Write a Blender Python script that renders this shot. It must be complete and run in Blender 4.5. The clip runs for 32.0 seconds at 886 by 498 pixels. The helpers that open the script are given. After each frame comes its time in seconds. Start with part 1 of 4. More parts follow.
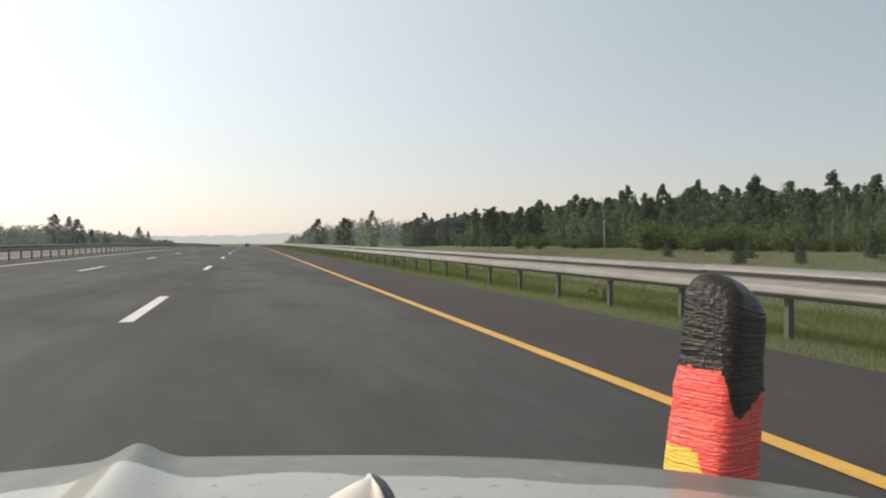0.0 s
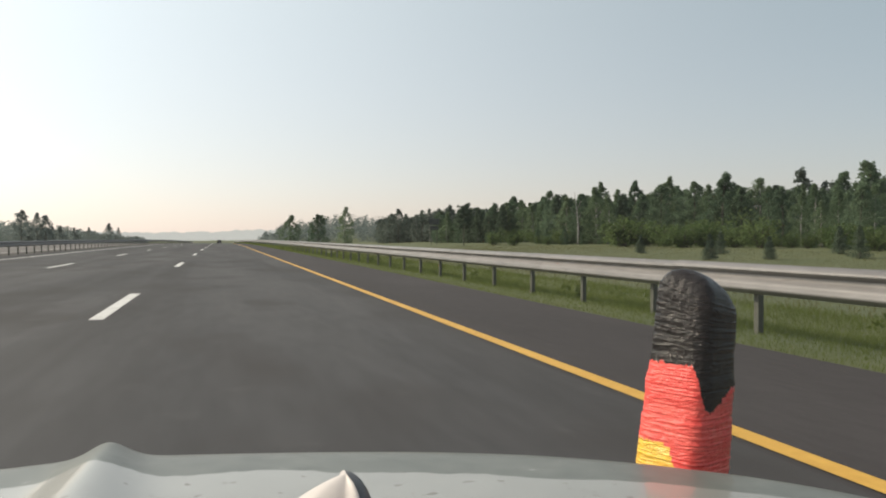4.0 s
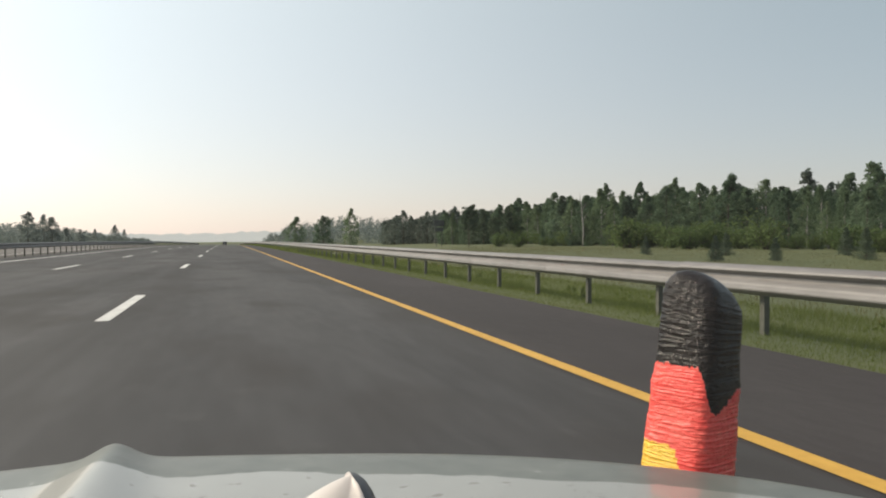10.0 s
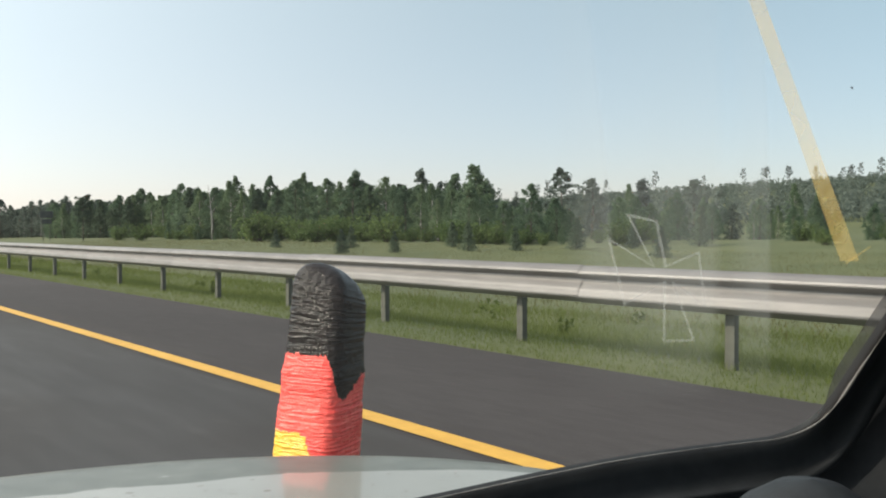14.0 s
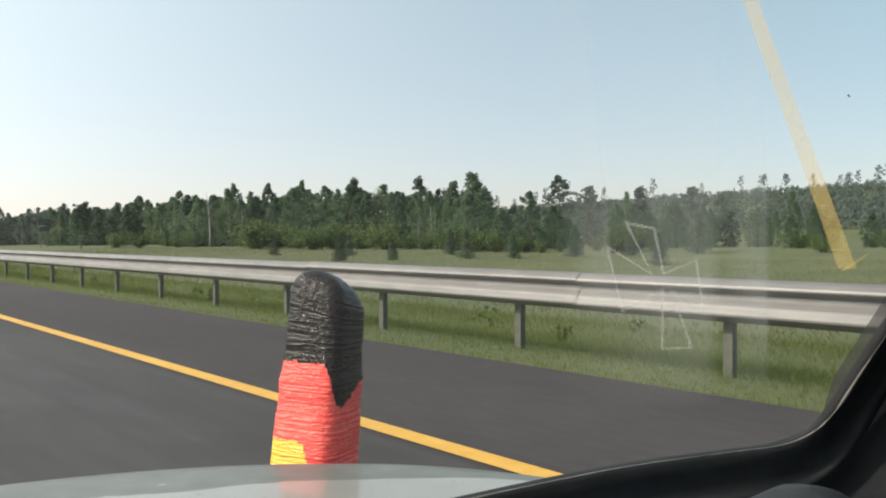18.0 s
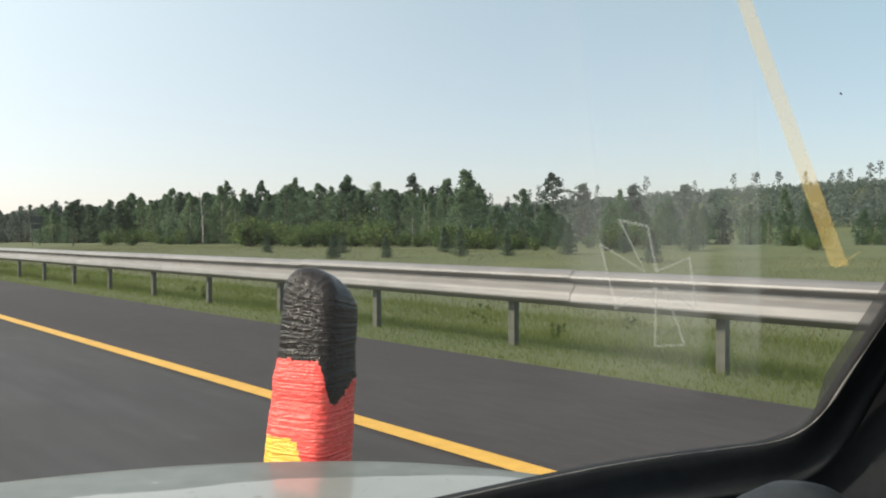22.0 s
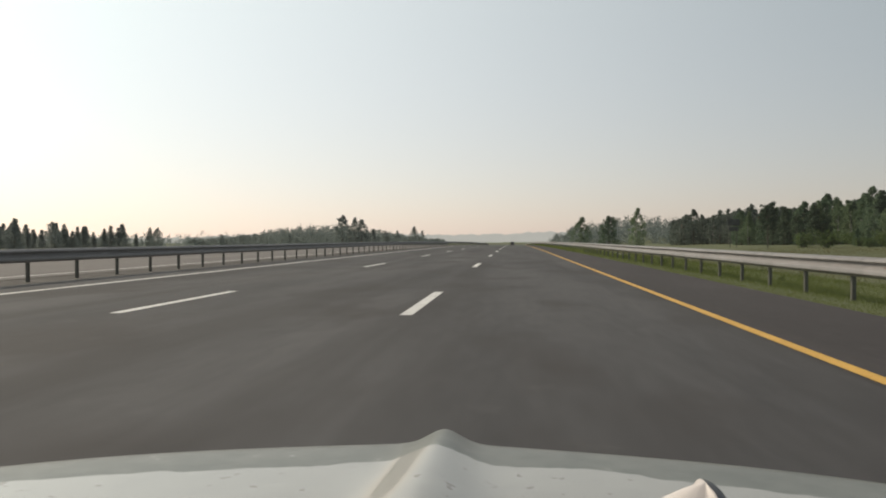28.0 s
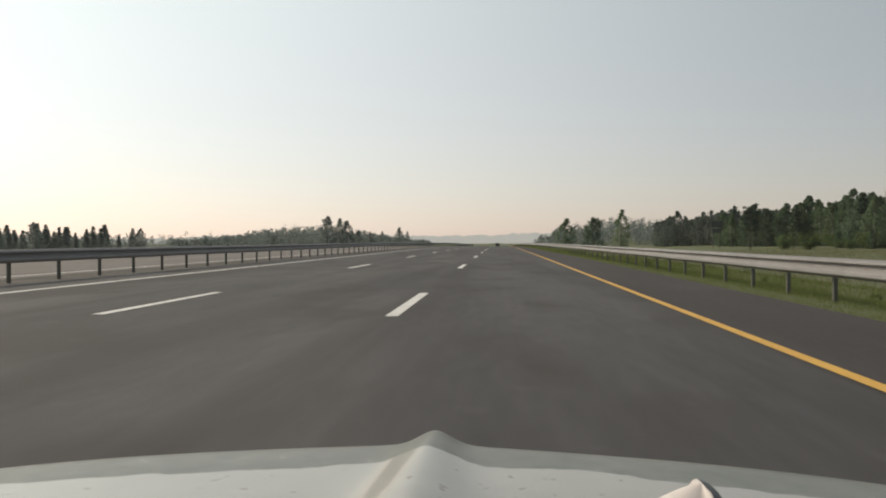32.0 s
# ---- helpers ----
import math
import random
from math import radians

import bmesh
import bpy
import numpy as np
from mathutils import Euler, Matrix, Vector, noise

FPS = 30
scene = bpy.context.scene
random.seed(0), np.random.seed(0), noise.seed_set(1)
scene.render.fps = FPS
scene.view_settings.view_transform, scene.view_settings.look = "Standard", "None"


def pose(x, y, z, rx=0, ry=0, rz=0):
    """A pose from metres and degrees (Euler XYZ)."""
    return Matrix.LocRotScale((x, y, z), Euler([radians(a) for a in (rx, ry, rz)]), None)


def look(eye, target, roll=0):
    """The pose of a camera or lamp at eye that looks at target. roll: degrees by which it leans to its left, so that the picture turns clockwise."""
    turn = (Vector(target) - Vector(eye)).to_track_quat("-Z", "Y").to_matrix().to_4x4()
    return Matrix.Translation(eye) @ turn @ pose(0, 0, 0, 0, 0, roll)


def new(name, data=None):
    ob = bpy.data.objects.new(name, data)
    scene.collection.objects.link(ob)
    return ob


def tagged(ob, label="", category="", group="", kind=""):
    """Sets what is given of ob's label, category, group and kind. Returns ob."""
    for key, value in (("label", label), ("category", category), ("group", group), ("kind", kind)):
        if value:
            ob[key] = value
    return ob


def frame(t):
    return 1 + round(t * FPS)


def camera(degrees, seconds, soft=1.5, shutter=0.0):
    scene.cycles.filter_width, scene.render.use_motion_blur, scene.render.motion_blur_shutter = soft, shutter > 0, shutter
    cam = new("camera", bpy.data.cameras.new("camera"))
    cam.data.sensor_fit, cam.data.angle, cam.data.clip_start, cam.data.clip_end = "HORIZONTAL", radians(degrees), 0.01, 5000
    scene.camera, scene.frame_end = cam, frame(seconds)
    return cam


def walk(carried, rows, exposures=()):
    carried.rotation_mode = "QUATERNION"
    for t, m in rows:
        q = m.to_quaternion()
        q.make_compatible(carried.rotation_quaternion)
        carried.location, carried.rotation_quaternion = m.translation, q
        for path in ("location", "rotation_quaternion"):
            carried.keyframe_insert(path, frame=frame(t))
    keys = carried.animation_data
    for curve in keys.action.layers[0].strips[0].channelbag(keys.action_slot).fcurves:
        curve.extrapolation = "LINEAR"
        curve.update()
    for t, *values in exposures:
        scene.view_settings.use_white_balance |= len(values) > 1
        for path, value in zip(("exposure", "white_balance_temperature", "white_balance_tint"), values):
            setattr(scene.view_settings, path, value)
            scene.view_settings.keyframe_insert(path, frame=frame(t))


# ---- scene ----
# ---------------------------------------------------------------- camera
EYE_Z = 0.93
cam = camera(58.5, 32.0, soft=2.0)
# seconds, x, yaw, pitch, roll
PATH = [
    (0.0, 0.000, -13.82, -0.59, 0.01),
    (0.5, 0.000, -14.26, -0.27, 0.02),
    (1.0, 0.000, -15.10, -0.09, 0.03),
    (1.5, 0.000, -15.52, -0.30, 0.03),
    (2.0, 0.000, -15.70, -0.79, 0.02),
    (2.5, 0.000, -15.68, -0.77, 0.02),
    (3.0, 0.000, -15.70, -0.77, 0.02),
    (3.5, 0.000, -15.71, -0.89, 0.02),
    (5.5, 0.000, -15.57, -0.63, 0.08),
    (6.0, 0.000, -15.74, -0.94, -0.00),
    (6.5, 0.000, -15.58, -0.79, 0.01),
    (7.0, 0.000, -15.62, -0.62, -0.04),
    (7.5, 0.000, -15.56, -0.77, 0.01),
    (8.0, 0.000, -15.35, -0.69, 0.08),
    (8.5, 0.000, -15.30, -0.63, 0.11),
    (9.0, 0.000, -15.41, -0.43, 0.08),
    (9.5, 0.000, -15.30, -0.52, 0.13),
    (10.0, 0.000, -15.32, -0.74, 0.06),
    (10.5, 0.000, -15.23, -0.58, 0.09),
    (11.0, 0.000, -15.24, -0.71, -0.04),
    (11.4, 0.000, -15.60, -0.72, 0.00),
    (11.5, 0.000, -18.58, -0.75, -0.01),
    (11.6, 0.000, -25.20, -0.75, 0.00),
    (11.7, 0.000, -33.60, -0.75, 0.00),
    (11.8, 0.000, -40.20, -0.72, 0.00),
    (12.0, 0.000, -42.57, -0.57, -0.01),
    (12.5, 0.000, -42.80, -0.84, -0.00),
    (13.0, 0.000, -42.72, -1.32, -0.01),
    (13.5, 0.000, -41.89, -1.39, -0.01),
    (14.0, 0.000, -41.64, -1.24, -0.00),
    (14.5, 0.000, -41.70, -1.06, -0.01),
    (16.5, 0.000, -42.11, -0.90, -0.01),
    (17.0, 0.000, -41.86, -0.93, 0.01),
    (17.5, 0.000, -41.57, -0.54, -0.00),
    (18.0, 0.000, -41.78, -0.70, 0.00),
    (18.5, 0.000, -41.96, -0.87, -0.00),
    (19.0, 0.000, -41.97, -0.88, -0.01),
    (19.5, 0.000, -41.97, -1.06, -0.00),
    (20.0, 0.000, -41.95, -0.91, -0.01),
    (20.5, 0.000, -42.06, -0.65, -0.00),
    (21.0, 0.000, -42.02, -0.53, -0.01),
    (21.5, 0.000, -41.89, -0.56, -0.03),
    (22.0, 0.000, -42.24, -0.88, -0.01),
    (22.5, 0.000, -42.30, -0.68, -0.02),
    (23.0, 0.000, -42.49, -0.95, 0.00),
    (23.5, 0.000, -42.29, -0.85, -0.04),
    (24.0, 0.000, -42.39, -0.59, -0.03),
    (24.5, 0.000, -42.38, -0.57, -0.02),
    (25.0, 0.000, -42.53, -0.75, -0.02),
    (25.5, 0.000, -42.70, -0.79, -0.03),
    (25.7, 0.000, -42.20, -0.70, 0.00),
    (25.8, 0.000, -39.60, -0.60, 0.00),
    (25.9, 0.000, -31.80, -0.55, 0.00),
    (26.0, 0.000, -21.90, -0.62, 0.00),
    (26.1, 0.000, -14.40, -0.50, 0.00),
    (26.3, 0.000, -7.07, -0.08, 0.01),
    (26.5, 0.000, -4.89, -0.56, 0.10),
    (28.5, -0.050, 6.19, -0.80, 0.04),
    (29.0, -0.050, 6.09, -1.15, 0.02),
    (29.5, -0.050, 5.82, -1.24, 0.04),
    (30.0, -0.050, 5.44, -1.03, 0.04),
    (30.5, -0.050, 5.04, -0.71, 0.01),
    (31.0, -0.050, 4.39, -0.57, 0.01),
    (31.5, -0.050, 3.88, -0.28, 0.02),
    (32.0, -0.050, 4.03, -0.61, 0.03),
]
EXPOSURES = [(0.0, 0.12, 7050, 14), (1.0, 0.02, 7050, 14), (2.0, 0.08, 7050, 14), (11.5, 0.10, 7050, 14), (12.0, 0.24, 6760, 11), (13.0, 0.45, 6760, 11), (14.5, 0.50, 6760, 11), (25.0, 0.52, 6760, 11), (25.7, 0.5, 6850, 12), (26.0, 1.10, 6900, 13), (26.3, 0.9, 6950, 13), (26.5, 0.55, 6950, 14), (28.5, -0.29, 7280, 15), (32.0, -0.30, 7280, 15)]
walk(cam, [(t, pose(x, 0.0, EYE_Z, 90 + p, r, w)) for t, x, w, p, r in PATH], EXPOSURES)

# ---------------------------------------------------------------- sky and sun
SUN_AZ, SUN_EL = -58.0, 33.0        # degrees from the road's direction (minus: to its left), and above the horizon
world = bpy.data.worlds.new("hazy_sky")
scene.world = world
world.use_nodes = True
wn = world.node_tree
wn.nodes.clear()
sky = wn.nodes.new("ShaderNodeTexSky")
sky.sky_type = "NISHITA"
sky.sun_disc = False
sky.sun_elevation = radians(SUN_EL)
sky.sun_rotation = radians(SUN_AZ)
sky.altitude = 0.0
sky.air_density = 1.0
sky.dust_density = 0.7
sky.ozone_density = 1.6
bg = wn.nodes.new("ShaderNodeBackground")
bg.inputs["Strength"].default_value = 0.080
# smoke haze: a pale veil that thickens towards the horizon and glows round the sun
geo = wn.nodes.new("ShaderNodeTexCoord")
sep = wn.nodes.new("ShaderNodeSeparateXYZ")
wn.links.new(geo.outputs["Generated"], sep.inputs[0])


def wmath(op, a, b):
    n = wn.nodes.new("ShaderNodeMath")
    n.operation = op
    for i, v in enumerate((a, b)):
        if isinstance(v, (int, float)):
            n.inputs[i].default_value = v
        else:
            wn.links.new(v, n.inputs[i])
    return n.outputs[0]


sx, sy, sz = math.sin(radians(SUN_AZ)) * math.cos(radians(SUN_EL)), math.cos(radians(SUN_AZ)) * math.cos(radians(SUN_EL)), math.sin(radians(SUN_EL))
up = wmath("MAXIMUM", sep.outputs[2], 0.0)
veil = wmath("POWER", 2.718, wmath("MULTIPLY", up, -1.35))
dot = wn.nodes.new("ShaderNodeVectorMath")
dot.operation = "DOT_PRODUCT"
wn.links.new(geo.outputs["Generated"], dot.inputs[0])
dot.inputs[1].default_value = (sx, sy, sz)
glow = wmath("POWER", wmath("ADD", wmath("MULTIPLY", dot.outputs["Value"], 0.5), 0.5), 3.4)


def tint(value, colour):
    n = wn.nodes.new("ShaderNodeVectorMath")
    n.operation = "SCALE"
    n.inputs[0].default_value = colour
    wn.links.new(value, n.inputs["Scale"])
    return n.outputs[0]


veil_bg, glow_bg = wn.nodes.new("ShaderNodeBackground"), wn.nodes.new("ShaderNodeBackground")
wn.links.new(tint(veil, (0.288, 0.240, 0.240)), veil_bg.inputs["Color"])
wn.links.new(tint(glow, (0.88, 0.806, 0.785)), glow_bg.inputs["Color"])
wout = wn.nodes.new("ShaderNodeOutputWorld")
clear = wn.nodes.new("ShaderNodeVectorMath")
clear.operation = "MULTIPLY"
blend = wn.nodes.new("ShaderNodeMix")
blend.data_type = "VECTOR"
blend.clamp_factor = True
blend.inputs[4].default_value = (0.60, 0.63, 0.73)
blend.inputs[5].default_value = (0.54, 1.09, 0.96)
wn.links.new(wmath("MULTIPLY", up, 3.1), blend.inputs[0])
wn.links.new(blend.outputs[1], clear.inputs[1])
wn.links.new(sky.outputs[0], clear.inputs[0])
wn.links.new(clear.outputs[0], bg.inputs["Color"])
add1, add2 = wn.nodes.new("ShaderNodeAddShader"), wn.nodes.new("ShaderNodeAddShader")
wn.links.new(bg.outputs[0], add1.inputs[0])
wn.links.new(veil_bg.outputs[0], add1.inputs[1])
wn.links.new(add1.outputs[0], add2.inputs[0])
wn.links.new(glow_bg.outputs[0], add2.inputs[1])
wn.links.new(add2.outputs[0], wout.inputs["Surface"])

sun_data = bpy.data.lights.new("sun", "SUN")
sun_data.energy = 3.2
sun_data.angle = radians(4.0)
sun_data.color = (1.0, 0.90, 0.76)
sun_ob = new("sun", sun_data)
sun_ob.matrix_world = look((sx * 100, sy * 100, sz * 100), (0, 0, 0))


# ---------------------------------------------------------------- materials
def surface(name, dark, light, grain=40.0, blotch=0.6, rough=0.7, metal=0.0, bump=0.2, stretch=(1, 1, 1), coat=0.0, per_object=0.0, per_island=0.0, specular=0.5, grain_mix=0.45):
    """A procedural surface: two colours mixed by a fine grain and by large blotches, with a little relief."""
    m = bpy.data.materials.new(name)
    m.use_nodes = True
    nt = m.node_tree
    p = nt.nodes["Principled BSDF"]
    co = nt.nodes.new("ShaderNodeTexCoord")
    mp = nt.nodes.new("ShaderNodeMapping")
    mp.inputs["Scale"].default_value = stretch
    nt.links.new(co.outputs["Object"], mp.inputs["Vector"])
    fine = nt.nodes.new("ShaderNodeTexNoise")
    fine.inputs["Scale"].default_value = grain
    fine.inputs["Detail"].default_value = 6
    big = nt.nodes.new("ShaderNodeTexNoise")
    big.inputs["Scale"].default_value = blotch
    big.inputs["Detail"].default_value = 4
    for n in (fine, big):
        nt.links.new(mp.outputs[0], n.inputs["Vector"])
    mix = nt.nodes.new("ShaderNodeMix")
    mix.inputs[0].default_value = grain_mix
    nt.links.new(big.outputs[0], mix.inputs[2])
    nt.links.new(fine.outputs[0], mix.inputs[3])
    fac = mix.outputs[0]
    for amount, node, out in ((per_object, "ShaderNodeObjectInfo", "Random"), (per_island, "ShaderNodeNewGeometry", "Random Per Island")):
        if amount:
            src = nt.nodes.new(node)
            m2 = nt.nodes.new("ShaderNodeMix")
            m2.inputs[0].default_value = amount
            nt.links.new(fac, m2.inputs[2])
            nt.links.new(src.outputs[out], m2.inputs[3])
            fac = m2.outputs[0]
    ramp = nt.nodes.new("ShaderNodeValToRGB")
    ramp.color_ramp.elements[0].position, ramp.color_ramp.elements[1].position = 0.32, 0.68
    ramp.color_ramp.elements[0].color, ramp.color_ramp.elements[1].color = (*dark, 1), (*light, 1)
    nt.links.new(fac, ramp.inputs[0])
    nt.links.new(ramp.outputs[0], p.inputs["Base Color"])
    p.inputs["Roughness"].default_value = rough
    p.inputs["Metallic"].default_value = metal
    p.inputs["Specular IOR Level"].default_value = specular
    p.inputs["Coat Weight"].default_value = coat
    p.inputs["Coat Roughness"].default_value = 0.08
    if bump:
        b = nt.nodes.new("ShaderNodeBump")
        b.inputs["Strength"].default_value = bump
        b.inputs["Distance"].default_value = 0.01
        nt.links.new(fine.outputs[0], b.inputs["Height"])
        nt.links.new(b.outputs[0], p.inputs["Normal"])
    return m


def foliage(name, dark, light, thin=0.52, per_object=0.34, per_island=0.16):
    """Leaves: a varied green that lets some light through."""
    m = surface(name, dark, light, grain=0.9, blotch=0.25, rough=0.75, bump=0.0, per_object=per_object, per_island=per_island, specular=0.12)
    nt = m.node_tree
    p, out = nt.nodes["Principled BSDF"], nt.nodes["Material Output"]
    tr = nt.nodes.new("ShaderNodeBsdfTranslucent")
    nt.links.new(p.inputs["Base Color"].links[0].from_socket, tr.inputs["Color"])
    mx = nt.nodes.new("ShaderNodeMixShader")
    mx.inputs[0].default_value = thin
    nt.links.new(p.outputs[0], mx.inputs[1])
    nt.links.new(tr.outputs[0], mx.inputs[2])
    nt.links.new(mx.outputs[0], out.inputs["Surface"])
    return m


def film(name, colour, cover, rough=0.6):
    """A thin see-through film on glass."""
    m = bpy.data.materials.new(name)
    m.use_nodes = True
    nt = m.node_tree
    p = nt.nodes["Principled BSDF"]
    p.inputs["Base Color"].default_value = (*colour, 1)
    p.inputs["Roughness"].default_value = rough
    tl = nt.nodes.new("ShaderNodeBsdfTranslucent")
    tl.inputs["Color"].default_value = (*colour, 1)
    half = nt.nodes.new("ShaderNodeMixShader")
    half.inputs[0].default_value = 0.75
    nt.links.new(p.outputs[0], half.inputs[1])
    nt.links.new(tl.outputs[0], half.inputs[2])
    co = nt.nodes.new("ShaderNodeTexCoord")
    no = nt.nodes.new("ShaderNodeTexNoise")
    no.inputs["Scale"].default_value = 30
    nt.links.new(co.outputs["Object"], no.inputs["Vector"])
    mul = nt.nodes.new("ShaderNodeMath")
    mul.operation = "MULTIPLY_ADD"
    mul.inputs[1].default_value, mul.inputs[2].default_value = cover * 0.5, cover * 0.75
    nt.links.new(no.outputs[0], mul.inputs[0])
    clear = nt.nodes.new("ShaderNodeBsdfTransparent")
    mx = nt.nodes.new("ShaderNodeMixShader")
    nt.links.new(mul.outputs[0], mx.inputs[0])
    nt.links.new(clear.outputs[0], mx.inputs[1])
    nt.links.new(half.outputs[0], mx.inputs[2])
    nt.links.new(mx.outputs[0], nt.nodes["Material Output"].inputs["Surface"])
    return m


def smear(name, colour, cover):
    """A pale reflection painted on glass: clear towards its ends and its left edge."""
    m = film(name, colour, cover)
    nt = m.node_tree
    mx = nt.nodes["Material Output"].inputs["Surface"].links[0].from_node
    amount = mx.inputs[0].links[0].from_socket
    uv = nt.nodes.new("ShaderNodeUVMap")
    sep = nt.nodes.new("ShaderNodeSeparateXYZ")
    nt.links.new(uv.outputs[0], sep.inputs[0])
    for axis, stops in ((0, ((0.0, 0.0), (0.55, 0.85), (0.9, 1.0), (1.0, 0.0))), (1, ((0.0, 0.25), (0.5, 0.8), (0.78, 1.0), (1.0, 0.0)))):
        rp = nt.nodes.new("ShaderNodeValToRGB")
        ends = rp.color_ramp.elements
        for p, v in stops[1:-1]:
            ends.new(p)
        for e, (p, v) in zip(ends, stops):
            e.position, e.color = p, (v, v, v, 1)
        nt.links.new(sep.outputs[axis], rp.inputs[0])
        by = nt.nodes.new("ShaderNodeMath")
        by.operation = "MULTIPLY"
        nt.links.new(amount, by.inputs[0])
        nt.links.new(rp.outputs[0], by.inputs[1])
        amount = by.outputs[0]
    nt.links.new(amount, mx.inputs[0])
    return m


def thin_glass(name):
    m = bpy.data.materials.new(name)
    m.use_nodes = True
    nt = m.node_tree
    nt.nodes.remove(nt.nodes["Principled BSDF"])
    clear = nt.nodes.new("ShaderNodeBsdfTransparent")
    clear.inputs["Color"].default_value = (0.97, 0.985, 0.975, 1)
    gloss = nt.nodes.new("ShaderNodeBsdfGlossy")
    gloss.inputs["Roughness"].default_value = 0.02
    fr = nt.nodes.new("ShaderNodeFresnel")
    fr.inputs["IOR"].default_value = 1.25
    mx = nt.nodes.new("ShaderNodeMixShader")
    # a thin layer of road dust that scatters daylight, doubling as a veil of haze
    dust = nt.nodes.new("ShaderNodeBsdfTranslucent")
    dust.inputs["Color"].default_value = (0.78, 0.80, 0.80, 1)
    co = nt.nodes.new("ShaderNodeTexCoord")
    no = nt.nodes.new("ShaderNodeTexNoise")
    no.inputs["Scale"].default_value, no.inputs["Detail"].default_value = 5.0, 3
    nt.links.new(co.outputs["Object"], no.inputs["Vector"])
    amount = nt.nodes.new("ShaderNodeMath")
    amount.operation = "MULTIPLY_ADD"
    amount.inputs[1].default_value, amount.inputs[2].default_value = 0.007, 0.0090
    nt.links.new(no.outputs[0], amount.inputs[0])
    dusty = nt.nodes.new("ShaderNodeMixShader")
    nt.links.new(amount.outputs[0], dusty.inputs[0])
    nt.links.new(clear.outputs[0], dusty.inputs[1])
    nt.links.new(dust.outputs[0], dusty.inputs[2])
    nt.links.new(fr.outputs[0], mx.inputs[0])
    nt.links.new(dusty.outputs[0], mx.inputs[1])
    nt.links.new(gloss.outputs[0], mx.inputs[2])
    nt.links.new(mx.outputs[0], nt.nodes["Material Output"].inputs["Surface"])
    return m


M_ASPHALT = surface("asphalt", (0.042, 0.042, 0.044), (0.095, 0.094, 0.096), grain=9, blotch=0.5, rough=0.93, bump=0.08, stretch=(1, 0.14, 1), grain_mix=0.22, specular=0.25)
M_SHOULDER = surface("shoulder_asphalt", (0.038, 0.0345, 0.0350), (0.064, 0.0582, 0.0585), grain=14, blotch=0.5, rough=0.95, bump=0.1, stretch=(1, 0.2, 1), grain_mix=0.35, specular=0.2)
M_CONCRETE = surface("pale_dusty_concrete", (0.125, 0.115, 0.108), (0.20, 0.186, 0.174), grain=10, blotch=0.5, rough=0.95, bump=0.08, stretch=(1, 0.2, 1), specular=0.2)
M_GRIT = surface("dark_grit", (0.055, 0.050, 0.046), (0.11, 0.10, 0.09), grain=30, blotch=1.5, rough=0.95, bump=0.4, specular=0.2)
M_WHITE = surface("white_road_paint", (0.52, 0.51, 0.48), (0.78, 0.77, 0.74), grain=18, blotch=2, rough=0.7, bump=0.15)
M_YELLOW = surface("yellow_road_paint", (0.55, 0.30, 0.045), (0.72, 0.42, 0.075), grain=14, blotch=1.2, rough=0.7, bump=0.15)
M_GALV = surface("galvanised_steel", (0.170, 0.163, 0.160), (0.252, 0.242, 0.237), grain=9, blotch=1.1, rough=0.56, metal=0.5, bump=0.05, stretch=(1, 0.35, 2))
M_POST = surface("weathered_post_steel", (0.070, 0.072, 0.058), (0.130, 0.130, 0.106), grain=14, blotch=2, rough=0.7, metal=0.3, bump=0.15)
M_SOIL = surface("verge_soil", (0.058, 0.078, 0.024), (0.112, 0.122, 0.046), grain=9, blotch=0.22, rough=0.95, bump=0.5)
M_GRASS = foliage("grass_blades", (0.092, 0.123, 0.031), (0.153, 0.186, 0.050), thin=0.55, per_island=0.10)
M_FIELD = foliage("field_grass", (0.080, 0.080, 0.028), (0.152, 0.140, 0.058), thin=0.45, per_island=0.22)
M_LEAF = foliage("birch_leaves", (0.096, 0.148, 0.082), (0.190, 0.252, 0.142))
M_LEAF2 = foliage("alder_leaves", (0.088, 0.140, 0.088), (0.166, 0.230, 0.138))
M_BUSH = foliage("willow_leaves", (0.070, 0.112, 0.040), (0.145, 0.195, 0.074))
M_NEEDLE = foliage("pine_needles", (0.066, 0.098, 0.068), (0.122, 0.162, 0.104), thin=0.2)
# far greens lightened towards grey: distance haze put into the leaf colour
M_HAZETINT_FARLEAF = foliage("haze_tinted_far_leaves", (0.112, 0.142, 0.120), (0.166, 0.200, 0.166), per_island=0.12)
M_HAZETINT_LEAF = foliage("haze_tinted_leaves", (0.185, 0.220, 0.208), (0.250, 0.285, 0.268), per_island=0.12)
M_HAZETINT_NEEDLE = foliage("haze_tinted_needles", (0.120, 0.148, 0.134), (0.185, 0.214, 0.192), thin=0.55)
M_BARK = surface("dark_bark", (0.050, 0.042, 0.034), (0.13, 0.11, 0.09), grain=12, blotch=2, rough=0.9, bump=0.5)
M_BIRCH = surface("birch_bark", (0.08, 0.075, 0.07), (0.48, 0.46, 0.43), grain=5, blotch=2.5, rough=0.8, bump=0.2, stretch=(1, 1, 2.5))
M_PAINT = surface("white_car_paint", (0.265, 0.267, 0.242), (0.355, 0.355, 0.325), grain=22, blotch=2.5, rough=0.40, bump=0.02, coat=0.6, grain_mix=0.3)


